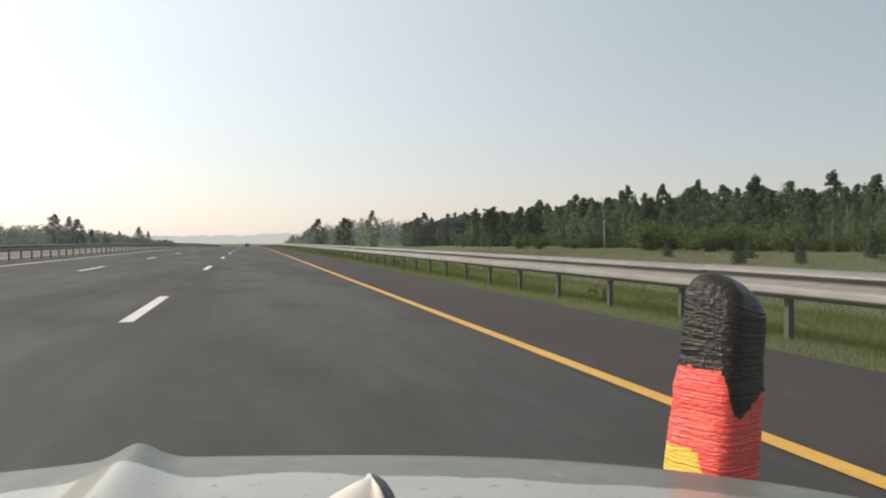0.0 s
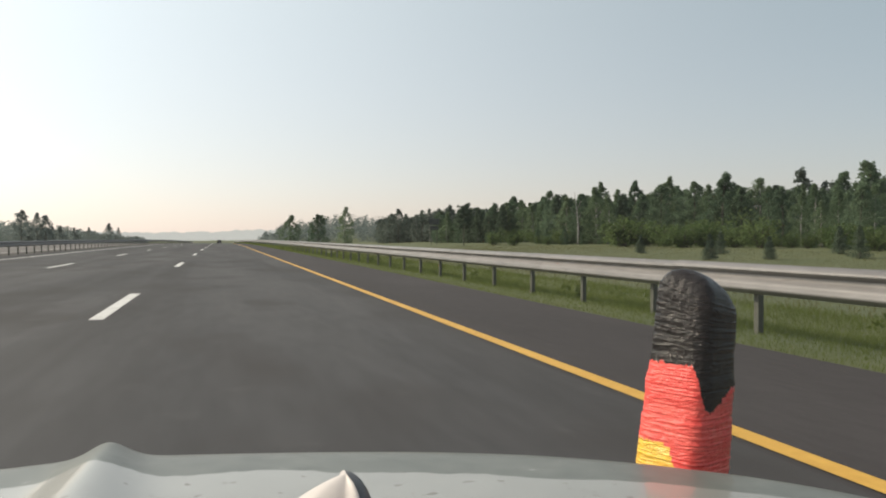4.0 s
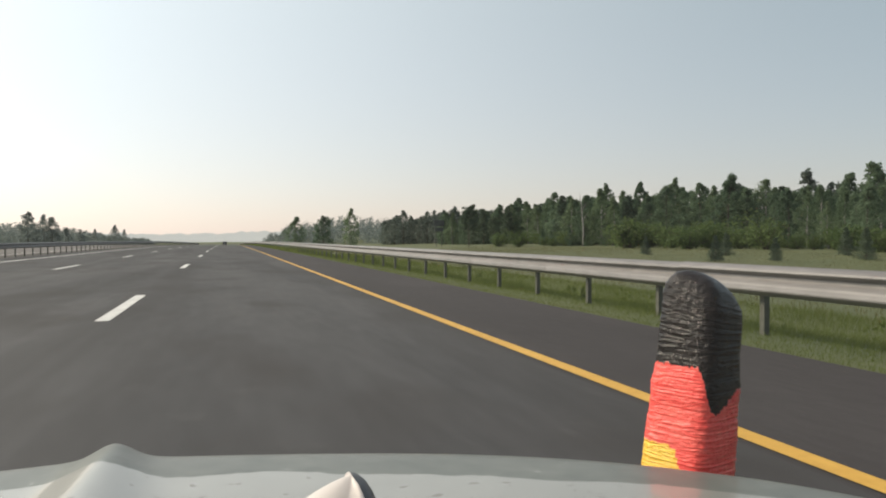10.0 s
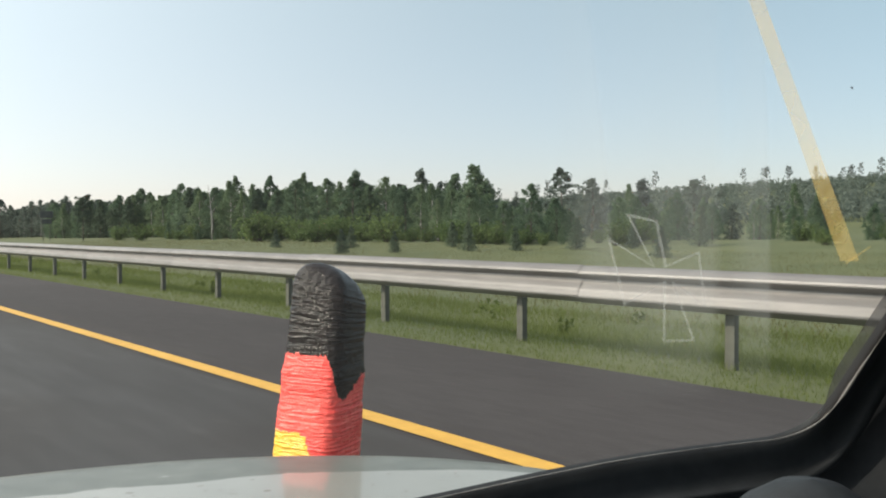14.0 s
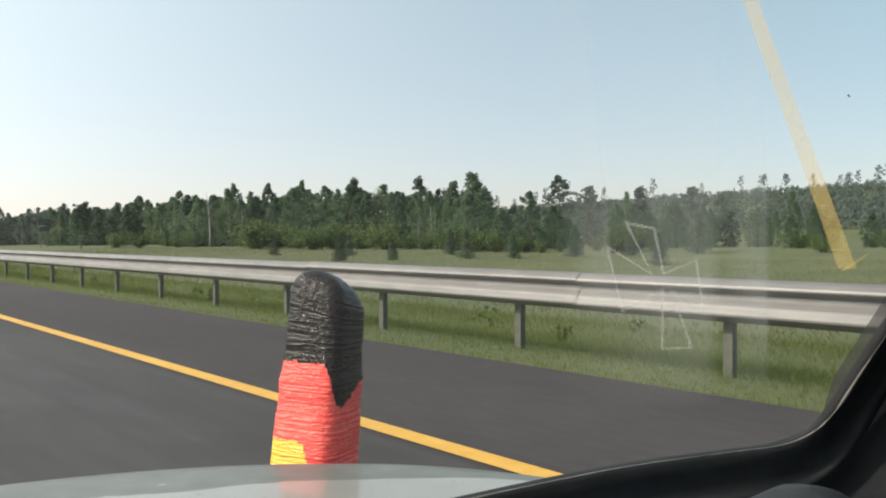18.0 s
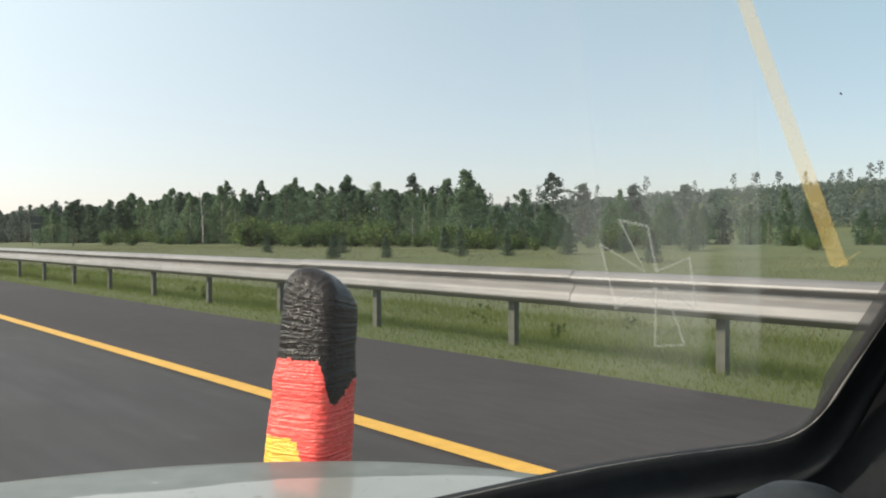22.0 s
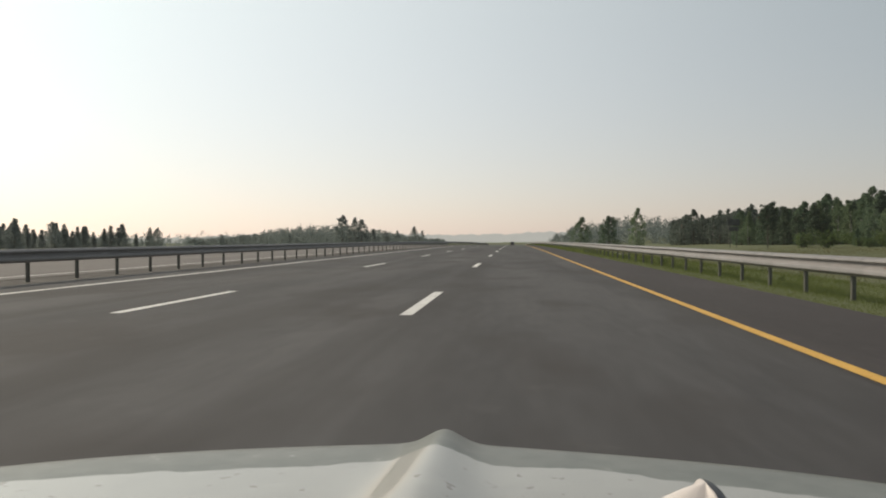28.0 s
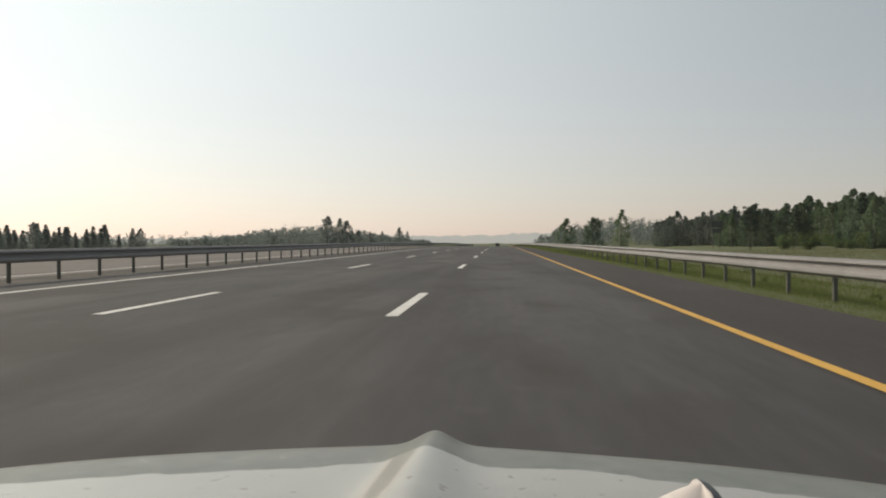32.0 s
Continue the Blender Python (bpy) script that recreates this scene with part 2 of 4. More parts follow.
def chips(m, scale, limit, colour, soft=0.03, cover=1.0, stretch=(1, 1, 1)):
    """Small dark chips and dirt spots over a paint."""
    nt = m.node_tree
    p = nt.nodes["Principled BSDF"]
    co = nt.nodes.new("ShaderNodeTexCoord")
    no = nt.nodes.new("ShaderNodeTexNoise")
    no.inputs["Scale"].default_value, no.inputs["Detail"].default_value = scale, 3
    mp = nt.nodes.new("ShaderNodeMapping")
    mp.inputs["Scale"].default_value = stretch
    nt.links.new(co.outputs["Object"], mp.inputs["Vector"])
    nt.links.new(mp.outputs[0], no.inputs["Vector"])
    rp = nt.nodes.new("ShaderNodeValToRGB")
    rp.color_ramp.elements[0].position, rp.color_ramp.elements[1].position = limit, limit + soft
    rp.color_ramp.elements[0].color, rp.color_ramp.elements[1].color = (0, 0, 0, 1), (cover, cover, cover, 1)
    nt.links.new(no.outputs[0], rp.inputs[0])
    mx = nt.nodes.new("ShaderNodeMix")
    mx.data_type = "RGBA"
    old = p.inputs["Base Color"].links[0].from_socket
    nt.links.new(rp.outputs[0], mx.inputs[0])
    nt.links.new(old, mx.inputs[6])
    mx.inputs[7].default_value = (*colour, 1)
    nt.links.new(mx.outputs[2], p.inputs["Base Color"])


chips(M_ASPHALT, 0.55, 0.50, (0.040, 0.036, 0.035), 0.14, 0.70, (1, 0.45, 1))
chips(M_ASPHALT, 2.6, 0.62, (0.11, 0.108, 0.106), 0.10, 0.25, (1, 0.6, 1))
chips(M_ASPHALT, 0.75, 0.50, (0.034, 0.032, 0.032), 0.14, 0.55, (1, 0.035, 1))
chips(M_SHOULDER, 0.8, 0.54, (0.042, 0.038, 0.038), 0.14, 0.5, (1, 0.4, 1))
chips(M_GALV, 1.4, 0.54, (0.19, 0.155, 0.135), 0.16, 0.4, (1, 0.3, 2.5))
chips(M_PAINT, 44, 0.66, (0.19, 0.17, 0.14))
M_WORN = surface("worn_grey_paint", (0.105, 0.118, 0.108), (0.18, 0.192, 0.175), grain=30, blotch=5, rough=0.45, bump=0.03, coat=0.14, specular=0.3)
chips(M_WORN, 30, 0.72, (0.36, 0.37, 0.35))
M_RUBBER = surface("black_rubber", (0.016, 0.014, 0.014), (0.034, 0.030, 0.029), grain=40, blotch=4, rough=0.45, bump=0.06)
M_SEAL = surface("slate_window_rubber", (0.013, 0.015, 0.017), (0.027, 0.031, 0.035), grain=60, blotch=7, rough=0.58, bump=0.10, specular=0.28)
M_EDGE = surface("worn_grey_edge", (0.07, 0.07, 0.07), (0.26, 0.26, 0.25), grain=90, blotch=20, rough=0.6, bump=0.1)
M_TRIM = surface("dark_interior_plastic", (0.009, 0.010, 0.012), (0.016, 0.019, 0.022), grain=160, blotch=6, rough=0.6, bump=0.05, specular=0.3)
M_PAD = surface("grey_vinyl_pad", (0.016, 0.019, 0.022), (0.028, 0.033, 0.037), grain=150, blotch=6, rough=0.6, bump=0.08, specular=0.35)
M_STEEL = surface("bare_steel", (0.30, 0.30, 0.31), (0.50, 0.50, 0.50), grain=30, blotch=4, rough=0.35, metal=0.9, bump=0.03)
M_BROWN = surface("red_brown_reflector", (0.09, 0.025, 0.015), (0.20, 0.06, 0.03), grain=30, blotch=8, rough=0.4, bump=0.0)
M_SIGN = surface("dark_sign_back", (0.05, 0.055, 0.055), (0.10, 0.105, 0.10), grain=10, blotch=2, rough=0.6, metal=0.3, bump=0.05)
M_DARKCAR = surface("dark_car_paint", (0.03, 0.032, 0.036), (0.06, 0.062, 0.068), grain=20, blotch=1, rough=0.3, bump=0.0, coat=0.5)
M_GLASS = thin_glass("windscreen_glass")
M_BORDER = film("grey_glass_border", (0.09, 0.086, 0.084), 0.68)
# see-through yellow that stands in for a reflection in the glass
M_REFLECTION_Y = film("yellow_film", (0.97, 0.68, 0.22), 0.34)
M_LINE_W = film("white_film", (0.85, 0.86, 0.80), 0.20)


def tape(name, dark, light, rough=0.28, relief=0.55, gloss=0.4, coat=0.5, turns=(34, 34, 290), crumple=0.22):
    """Stretched plastic tape, wound in thin turns."""
    m = surface(name, dark, light, grain=70, blotch=9, rough=rough, bump=0.0, stretch=(0.5, 0.5, 4.0), coat=coat, grain_mix=0.6, specular=gloss)
    nt = m.node_tree
    p = nt.nodes["Principled BSDF"]
    co = nt.nodes.new("ShaderNodeTexCoord")
    mp = nt.nodes.new("ShaderNodeMapping")
    mp.inputs["Scale"].default_value = turns
    tilt = nt.nodes.new("ShaderNodeMapping")
    tilt.inputs["Rotation"].default_value = (0, radians(7), 0)
    nt.links.new(co.outputs["Object"], tilt.inputs["Vector"])
    nt.links.new(tilt.outputs[0], mp.inputs["Vector"])
    no = nt.nodes.new("ShaderNodeTexNoise")
    no.inputs["Scale"].default_value = 1.6
    no.inputs["Detail"].default_value = 5
    nt.links.new(mp.outputs[0], no.inputs["Vector"])
    b = nt.nodes.new("ShaderNodeBump")
    b.inputs["Strength"].default_value = relief
    b.inputs["Distance"].default_value = 0.008
    nt.links.new(no.outputs[0], b.inputs["Height"])
    crease = nt.nodes.new("ShaderNodeTexNoise")
    crease.inputs["Scale"].default_value, crease.inputs["Detail"].default_value = 95.0, 4
    nt.links.new(tilt.outputs[0], crease.inputs["Vector"])
    b2 = nt.nodes.new("ShaderNodeBump")
    b2.inputs["Strength"].default_value = crumple
    b2.inputs["Distance"].default_value = 0.012
    nt.links.new(crease.outputs[0], b2.inputs["Height"])
    nt.links.new(b.outputs[0], b2.inputs["Normal"])
    nt.links.new(b2.outputs[0], p.inputs["Normal"])
    nt.links.new(b2.outputs[0], p.inputs["Coat Normal"])
    return m


M_TAPE_BLACK = tape("black_tape", (0.0050, 0.0030, 0.0024), (0.0165, 0.0104, 0.0082), 0.22, 0.36, 0.24, 0.08, (20, 20, 215), 0.42)
M_TAPE_RED = tape("red_tape", (0.88, 0.030, 0.026), (0.98, 0.17, 0.135), 0.34, 0.34, 0.34, 0.2, (26, 26, 190), 0.3)
M_TAPE_YELLOW = tape("yellow_tape", (0.92, 0.46, 0.015), (1.0, 0.66, 0.06), 0.36)


# ---------------------------------------------------------------- building helpers
def mesh_of(name, verts, faces, material, smooth=False):
    me = bpy.data.meshes.new(name)
    me.from_pydata([tuple(v) for v in verts], [], [tuple(f) for f in faces])
    if smooth:
        me.polygons.foreach_set("use_smooth", [True] * len(me.polygons))
    me.materials.append(material)
    me.update()
    return me


def link(name, me, parent=None, label="", m=None):
    ob = new(name, me)
    if parent is not None:
        ob.parent = parent
    if m is not None:
        ob.matrix_basis = m
    if label:
        ob["label"] = label
    return ob


def part(name, verts, faces, material, parent=None, label="", smooth=False):
    return link(name, mesh_of(name, verts, faces, material, smooth), parent, label)


def thing(name, label, category, group="", kind="", at=(0, 0, 0)):
    ob = new(name)
    ob.location = at
    return tagged(ob, label, category, group, kind)


def box(x0, x1, y0, y1, z0, z1, c=0.0):
    """A box with its long edges cut by c."""
    bm = bmesh.new()
    bmesh.ops.create_cube(bm, size=1.0)
    for v in bm.verts:
        v.co = Vector(((x0 + x1) / 2 + v.co.x * (x1 - x0), (y0 + y1) / 2 + v.co.y * (y1 - y0), (z0 + z1) / 2 + v.co.z * (z1 - z0)))
    if c:
        bmesh.ops.bevel(bm, geom=bm.edges[:], offset=c, segments=2, affect="EDGES", profile=0.5)
    bm.verts.index_update()
    vs, fs = [v.co.copy() for v in bm.verts], [[v.index for v in f.verts] for f in bm.faces]
    bm.free()
    return vs, fs


def tube(points, radii, sides=7, cap=True):
    """A tube through points, with a radius at each."""
    vs, fs = [], []
    n = len(points)
    for i, p in enumerate(points):
        p = Vector(p)
        d = (Vector(points[min(i + 1, n - 1)]) - Vector(points[max(i - 1, 0)])).normalized()
        a = d.cross(Vector((0, 0, 1)) if abs(d.z) < 0.9 else Vector((1, 0, 0))).normalized()
        b = d.cross(a)
        for k in range(sides):
            w = 2 * math.pi * k / sides
            vs.append(p + (a * math.cos(w) + b * math.sin(w)) * radii[i])
    for i in range(n - 1):
        for k in range(sides):
            fs.append((i * sides + k, i * sides + (k + 1) % sides, (i + 1) * sides + (k + 1) % sides, (i + 1) * sides + k))
    if cap:
        fs += [tuple(range(sides))[::-1], tuple((n - 1) * sides + k for k in range(sides))]
    return vs, fs


def join(*pieces):
    vs, fs = [], []
    for v, f in pieces:
        o = len(vs)
        vs += list(v)
        fs += [tuple(i + o for i in q) for q in f]
    return vs, fs


def grid(rows):
    """Faces over a list of equal rows of points."""
    vs = [p for r in rows for p in r]
    w = len(rows[0])
    fs = [(i * w + k, i * w + k + 1, (i + 1) * w + k + 1, (i + 1) * w + k) for i in range(len(rows) - 1) for k in range(w - 1)]
    return vs, fs


def loose(name, corners, material):
    """A mesh of loose flat pieces from an array of pieces x corners x 3."""
    n, k = corners.shape[:2]
    me = bpy.data.meshes.new(name)
    me.vertices.add(n * k)
    me.vertices.foreach_set("co", corners.reshape(-1).astype(np.float32))
    me.loops.add(n * k)
    me.loops.foreach_set("vertex_index", np.arange(n * k, dtype=np.int32))
    me.polygons.add(n)
    me.polygons.foreach_set("loop_start", np.arange(0, n * k, k, dtype=np.int32))
    me.materials.append(material)
    me.update(calc_edges=True)
    me.validate()
    return me


def step(a, b, x):
    s = np.clip((x - a) / (b - a), 0, 1)
    return s * s * (3 - 2 * s)


# ---------------------------------------------------------------- the lie of the land
def crest(y):
    """The road's own rise and fall: level here, over a low crest ahead and down beyond it."""
    y = np.asarray(y, dtype=float)
    near = -2.0e-5 * np.clip(y - 50, 0, 250) ** 2
    return near - 0.010 * np.clip(y - 300, 0, 600)


def land(x, y):
    """Height of the open ground beside the road."""
    x, y = np.asarray(x, dtype=float), np.asarray(y, dtype=float)
    right = -0.25 * step(4.4, 7.5, x) - 0.35 * step(7.5, 17, x) + 0.75 * step(24, 55, x)
    right = right + (17.0 + 2.0 * np.sin(y * 0.012 + 0.8)) * step(100, 330, x) + 3.0 * step(200, 420, x) * step(-100, 600, y)
    left = -0.9 * step(24.5, 34, -x)
    wave = 0.18 * np.sin(x * 0.11 + 1.3) * np.sin(y * 0.07) * step(9, 25, np.abs(x - 0.0) - 14 * (x < 0))
    bank = 8.0 * np.exp(-((x - 78) / 34) ** 2 - ((y - 500) / 80) ** 2)
    under = -0.05 * (step(-24.6, -24.4, x) - step(4.2, 4.4, x))
    return crest(y) + right + left + wave + bank + under


def axis(stops):
    out = []
    for a, b, n in stops:
        out += list(np.linspace(a, b, n, endpoint=False))
    return np.array(out + [stops[-1][1]])


gx = axis([(-4800, -600, 14), (-600, -120, 20), (-120, -26, 24), (-26, -24.0, 3), (-24.0, 4.0, 8), (4.0, 9, 14), (9, 30, 20), (30, 130, 30), (130, 600, 34), (600, 4800, 14)])
gy = axis([(-4800, -400, 12), (-400, -60, 14), (-60, 60, 50), (60, 160, 26), (160, 700, 44), (700, 4800, 18)])
GX, GY = np.meshgrid(gx, gy)
GZ = land(GX, GY)
gv, gf = grid([[(GX[i, k], GY[i, k], GZ[i, k]) for k in range(len(gx))] for i in range(len(gy))])
ground = part("ground", gv, gf, M_SOIL, None, "", True)
tagged(ground, "dry green and straw-coloured grassland beside the motorway", "ground", kind="structure")


def strip(x0, x1, y0, y1, lift, n):
    rows = []
    for y in np.linspace(y0, y1, n):
        z = float(crest(y))
        rows.append([(x0, y, z + lift), (x1, y, z + lift)])
    return grid(rows)


YELLOW_X, LANE = 2.36, 3.72
EDGE_X, LEFT_X = 4.35, YELLOW_X - 3 * LANE
road = part("road", *strip(-10.35, YELLOW_X - 0.11, -300, 900, 0.0, 300), M_ASPHALT)
tagged(road, "worn grey asphalt carriageway with three lanes", "road", kind="structure")
shoulder = part("shoulder", *strip(YELLOW_X - 0.11, EDGE_X, -300, 900, 0.0, 300), M_SHOULDER)
tagged(shoulder, "darker purplish asphalt hard shoulder", "road", kind="structure")
median = part("median", *strip(-11.9, -10.35, -300, 900, -0.012, 300), M_GRIT)
tagged(median, "narrow bare strip between the carriageways", "median", kind="structure")
far_road = part("road_opposite", *strip(-24.3, -11.9, -300, 900, 0.0, 300), M_CONCRETE)
tagged(far_road, "pale concrete carriageway for oncoming traffic", "road", kind="structure")

lines = part("edge_line_yellow", *strip(YELLOW_X - 0.062, YELLOW_X + 0.062, -60, 600, 0.006, 170), M_YELLOW)
tagged(lines, "continuous yellow painted line along the shoulder", "road marking", kind="structure")
white = part("edge_line_white", *strip(LEFT_X - 0.09, LEFT_X + 0.09, -60, 600, 0.006, 170), M_WHITE)
tagged(white, "continuous white painted line along the median", "road marking", kind="structure")
white2 = part("edge_line_white_opposite", *strip(-12.75, -12.6, -60, 600, 0.006, 170), M_WHITE)
tagged(white2, "white painted edge line of the opposite carriageway", "road marking", kind="structure")
for lane in (1, 2):
    for k in range(-2, 23):
        y0 = 9.6 + 16.8 * k
        d = part("lane_dash", *strip(YELLOW_X - lane * LANE - 0.08, YELLOW_X - lane * LANE + 0.08, y0, y0 + 4.3, 0.006, 4), M_WHITE)
        tagged(d, "white painted dash between two lanes", "road marking", "lane dashes", "structure")


# ---------------------------------------------------------------- guard rails
def beam_profile():
    """Closed outline of a corrugated beam: (towards the road, height)."""
    face = [(0.000, 0.738), (0.014, 0.739), (0.045, 0.724), (0.078, 0.694), (0.085, 0.680), (0.083, 0.670), (0.028, 0.642), (0.020, 0.630), (0.020, 0.608), (0.030, 0.595), (0.066, 0.556), (0.076, 0.540), (0.084, 0.500), (0.083, 0.488), (0.076, 0.479), (0.024, 0.444), (0.000, 0.438)]
    back = [(a - 0.006, z) for a, z in face[::-1]]
    return face + back


def guard_rail(x, side, drop, label):
    """side: -1 when the road lies to its left, 1 when to its right."""
    rail = thing("guard_rail", label, "guard rail", kind="structure")
    prof = beam_profile()
    n = len(prof)
    length, y = 4.0, -24.0
    meshes = {}
    sway = random.Random(4)
    while y < 340:
        z0, z1 = float(crest(y)) - drop, float(crest(y + length)) - drop
        key = round(z1 - z0, 3)
        if key not in meshes:
            vs = []
            for yy, zz, out in ((0.0, 0.0, 0.003), (0.30, 0.0, 0.003), (0.302, 0.0, 0.0), (length + 0.02, z1 - z0, 0.0)):
                vs += [(side * (a + out), yy, h + zz) for a, h in prof]
            fs = [(i * n + k, i * n + (k + 1) % n, (i + 1) * n + (k + 1) % n, (i + 1) * n + k) for i in range(3) for k in range(n)]
            meshes[key] = mesh_of("rail_beam", vs, fs, M_GALV)
        link("rail_beam", meshes[key], rail, "", pose(x + sway.uniform(-0.004, 0.004), y, z0 + sway.uniform(-0.003, 0.003), sway.uniform(-0.08, 0.08)))
        y += length
    # posts: an open steel section, with a spacer between post and beam
    sec = join(box(-0.005, 0.005, -0.035, 0.035, -0.7, 0.70), box(0.0, 0.055, 0.030, 0.037, -0.7, 0.70), box(0.0, 0.055, -0.037, -0.030, -0.7, 0.70))
    sec = ([(v[0] - 0.5 * 0.05, v[1], v[2]) for v in sec[0]], sec[1])
    pm = mesh_of("post", *sec, M_POST)
    sm = mesh_of("spacer", *box(-0.055, 0.055, -0.045, 0.045, 0.50, 0.728, 0.008), M_GALV)
    rm = mesh_of("reflector", *box(-0.006, 0.006, -0.03, 0.03, 0.545, 0.605, 0.004), M_BROWN)
    bmh = mesh_of("bolt", *tube([(0, 0, 0), (side * 0.012, 0, 0)], [0.014, 0.010], 6), M_STEEL)
    y, k = -23.2, 0
    while y < 340:
        z = float(crest(y)) - drop
        link("post", pm, rail, "", pose(x - side * 0.13, y, z))
        link("spacer", sm, rail, "", pose(x - side * 0.06, y, z))
        if y < 60:
            link("bolt", bmh, rail, "", pose(x + side * 0.012, y, z + 0.579))
        if k % 12 == 5:
            link("reflector", rm, rail, "red-brown reflector", pose(x + side * 0.022, y + 0.6, z))
        y, k = y + 2.0, k + 1
    return rail


guard_rail(5.08, -1, 0.075, "galvanised corrugated steel guard rail on weathered posts")
guard_rail(-10.75, 1, 0.0, "galvanised corrugated steel guard rail on the median")


# ---------------------------------------------------------------- trees
def leaves_at(rng, centres, radii, per, size, flat=1.0):
    """Small pointed leaves scattered round the clump centres."""
    c = np.repeat(np.array(centres), per, axis=0)
    r = np.repeat(np.array(radii), per)
    n = len(c)
    d = rng.normal(size=(n, 3))
    d /= np.linalg.norm(d, axis=1)[:, None]
    d *= (r * rng.random(n) ** 0.45)[:, None]
    d[:, 2] *= flat
    p = c + d
    a = rng.normal(size=(n, 3))
    a /= np.linalg.norm(a, axis=1)[:, None]
    b = np.cross(a, rng.normal(size=(n, 3)))
    b /= np.linalg.norm(b, axis=1)[:, None]
    s = size * (0.55 + 0.9 * rng.random(n))
    a, b = a * s[:, None], b * (s * 0.6)[:, None]
    return np.stack([p - a * 0.8 - b * 0.9, p - a * 0.8 + b * 0.9, p + a], axis=1)


def grow(kind, h, seed, leaf, per):
    """Wood and leaves of one tree that stands at the origin."""
    rng = np.random.default_rng(seed)
    wood, cen, rad = [], [], []
    bend = rng.normal(size=2) * 0.02 * h

    def stem(f):
        return np.array([bend[0] * math.sin(f * 2.4), bend[1] * math.sin(f * 2.9 + 0.4), h * f])

    r0 = 0.010 * h + 0.03
    top = 0.97
    if kind != "bush":
        fs = np.linspace(-0.03, top, 9)
        wood.append(tube([stem(f) for f in fs], [max(0.012, r0 * (1 - f) ** 0.8 if f > 0 else r0 * 1.25) for f in fs], 7))
    if kind in ("birch", "alder"):
        low, wide, count = (0.05, 0.225 * h, 120) if kind == "birch" else (0.01, 0.285 * h, 140)
        lobes = [(rng.uniform(0, 6.28), rng.uniform(0.25, 0.95), rng.uniform(0.10, 0.34)) for _ in range(7)]

        def girth(e, w):
            """The crown's radius at the share e of its height, in the direction w."""
            r = 1.50 * (e + 0.10) ** 0.30 * (1.02 - e) ** 0.78 if kind == "birch" else 1.30 * (e + 0.12) ** 0.24 * (1.02 - e) ** 0.58
            for w1, e1, amount in lobes:
                r += amount * math.exp(-((e - e1) / 0.13) ** 2) * max(0.0, math.cos(w - w1)) ** 3 - 0.035
            return 1.12 * wide * max(0.06, r)

        for i in range(count):
            e = (i + rng.uniform(0, 1)) / count
            w = rng.uniform(0, 2 * math.pi)
            f = low + (1.0 - low) * e
            out = np.array([math.cos(w), math.sin(w), 0.0])
            tip = stem(f) + out * girth(e, w) * (0.25 + 0.75 * rng.random() ** 0.5)
            cen.append(tip)
            rad.append(rng.uniform(0.044, 0.074) * h * (1.12 - 0.55 * e))
            if i % 5 == 0:
                base = stem(max(0.05, f * 0.9 - 0.04))
                mid = (base + tip) / 2 + np.array([0, 0, 0.012 * h])
                wood.append(tube([base, mid, tip], [r0 * 0.30 * (1 - 0.6 * e), r0 * 0.2 * (1 - 0.6 * e), 0.008], 4, False))
        for f in (0.9, 0.95, 0.985, 1.0):
            cen.append(stem(f) + rng.normal(size=3) * 0.008 * h)
            rad.append((0.030 - 0.17 * (f - 0.9)) * h)
        flat = 1.15
    elif kind == "spruce":
        tiers = 19
        for i in range(tiers):
            f = min(0.99, 0.06 + 0.92 * i / (tiers - 1) + rng.normal() * 0.012)
            reach = 0.20 * h * (1.03 - f) * rng.uniform(0.85, 1.15) + 0.02 * h
            arms = 6 if f < 0.6 else 5
            w0 = rng.uniform(0, 6.28)
            for k in range(arms):
                w = w0 + 2 * math.pi * k / arms + rng.normal() * 0.2
                rr = reach * rng.uniform(0.7, 1.12)
                base = stem(f)
                tip = base + np.array([math.cos(w) * rr, math.sin(w) * rr, rng.uniform(-0.25, 0.35) * rr + 0.01 * h])
                if per > 15:
                    wood.append(tube([base, tip], [0.012 * h * (1.05 - f) * 0.4 + 0.004, 0.004], 3, False))
                for q in (0.5, 0.95):
                    cen.append(base + (tip - base) * q)
                    rad.append((0.052 * (1.02 - f) + 0.018) * h)
        flat = 0.95
    elif kind == "pine":
        for i in range(24):
            f = 0.42 + 0.56 * (i / 23.0)
            e = (f - 0.40) / 0.6
            reach = h * rng.uniform(0.13, 0.30) * (1.05 - 0.62 * e)
            w = i * 2.4 + rng.normal() * 0.4
            base = stem(f)
            tip = base + np.array([math.cos(w) * reach, math.sin(w) * reach, rng.uniform(0.02, 0.09) * h])
            wood.append(tube([base, (base + tip) / 2 + np.array([0, 0, -0.01 * h]), tip], [r0 * 0.35, r0 * 0.25, 0.02], 5, False))
            for q in (0.55, 0.8, 1.0):
                cen.append(base + (tip - base) * q + np.array([*(rng.normal(size=2) * 0.03 * h), 0.015 * h]))
                rad.append(rng.uniform(0.045, 0.075) * h)
        cen.append(stem(1.0))
        rad.append(0.07 * h)
        flat = 0.55
    elif kind == "bare_pine":
        for i in range(18):
            f = 0.52 + 0.48 * (i / 17.0) ** 0.8
            w = i * 2.4 + rng.normal() * 0.5
            reach = 0.17 * h * rng.uniform(0.25, 1.1) * (1.25 - 0.8 * (f - 0.52) / 0.48)
            base = stem(f)
            tip = base + np.array([math.cos(w) * reach, math.sin(w) * reach, rng.uniform(0.0, 0.05) * h])
            wood.append(tube([base, tip], [0.05, 0.02], 4, False))
            cen.append(tip)
            rad.append(rng.uniform(0.022, 0.046) * h)
        flat = 0.8
    else:
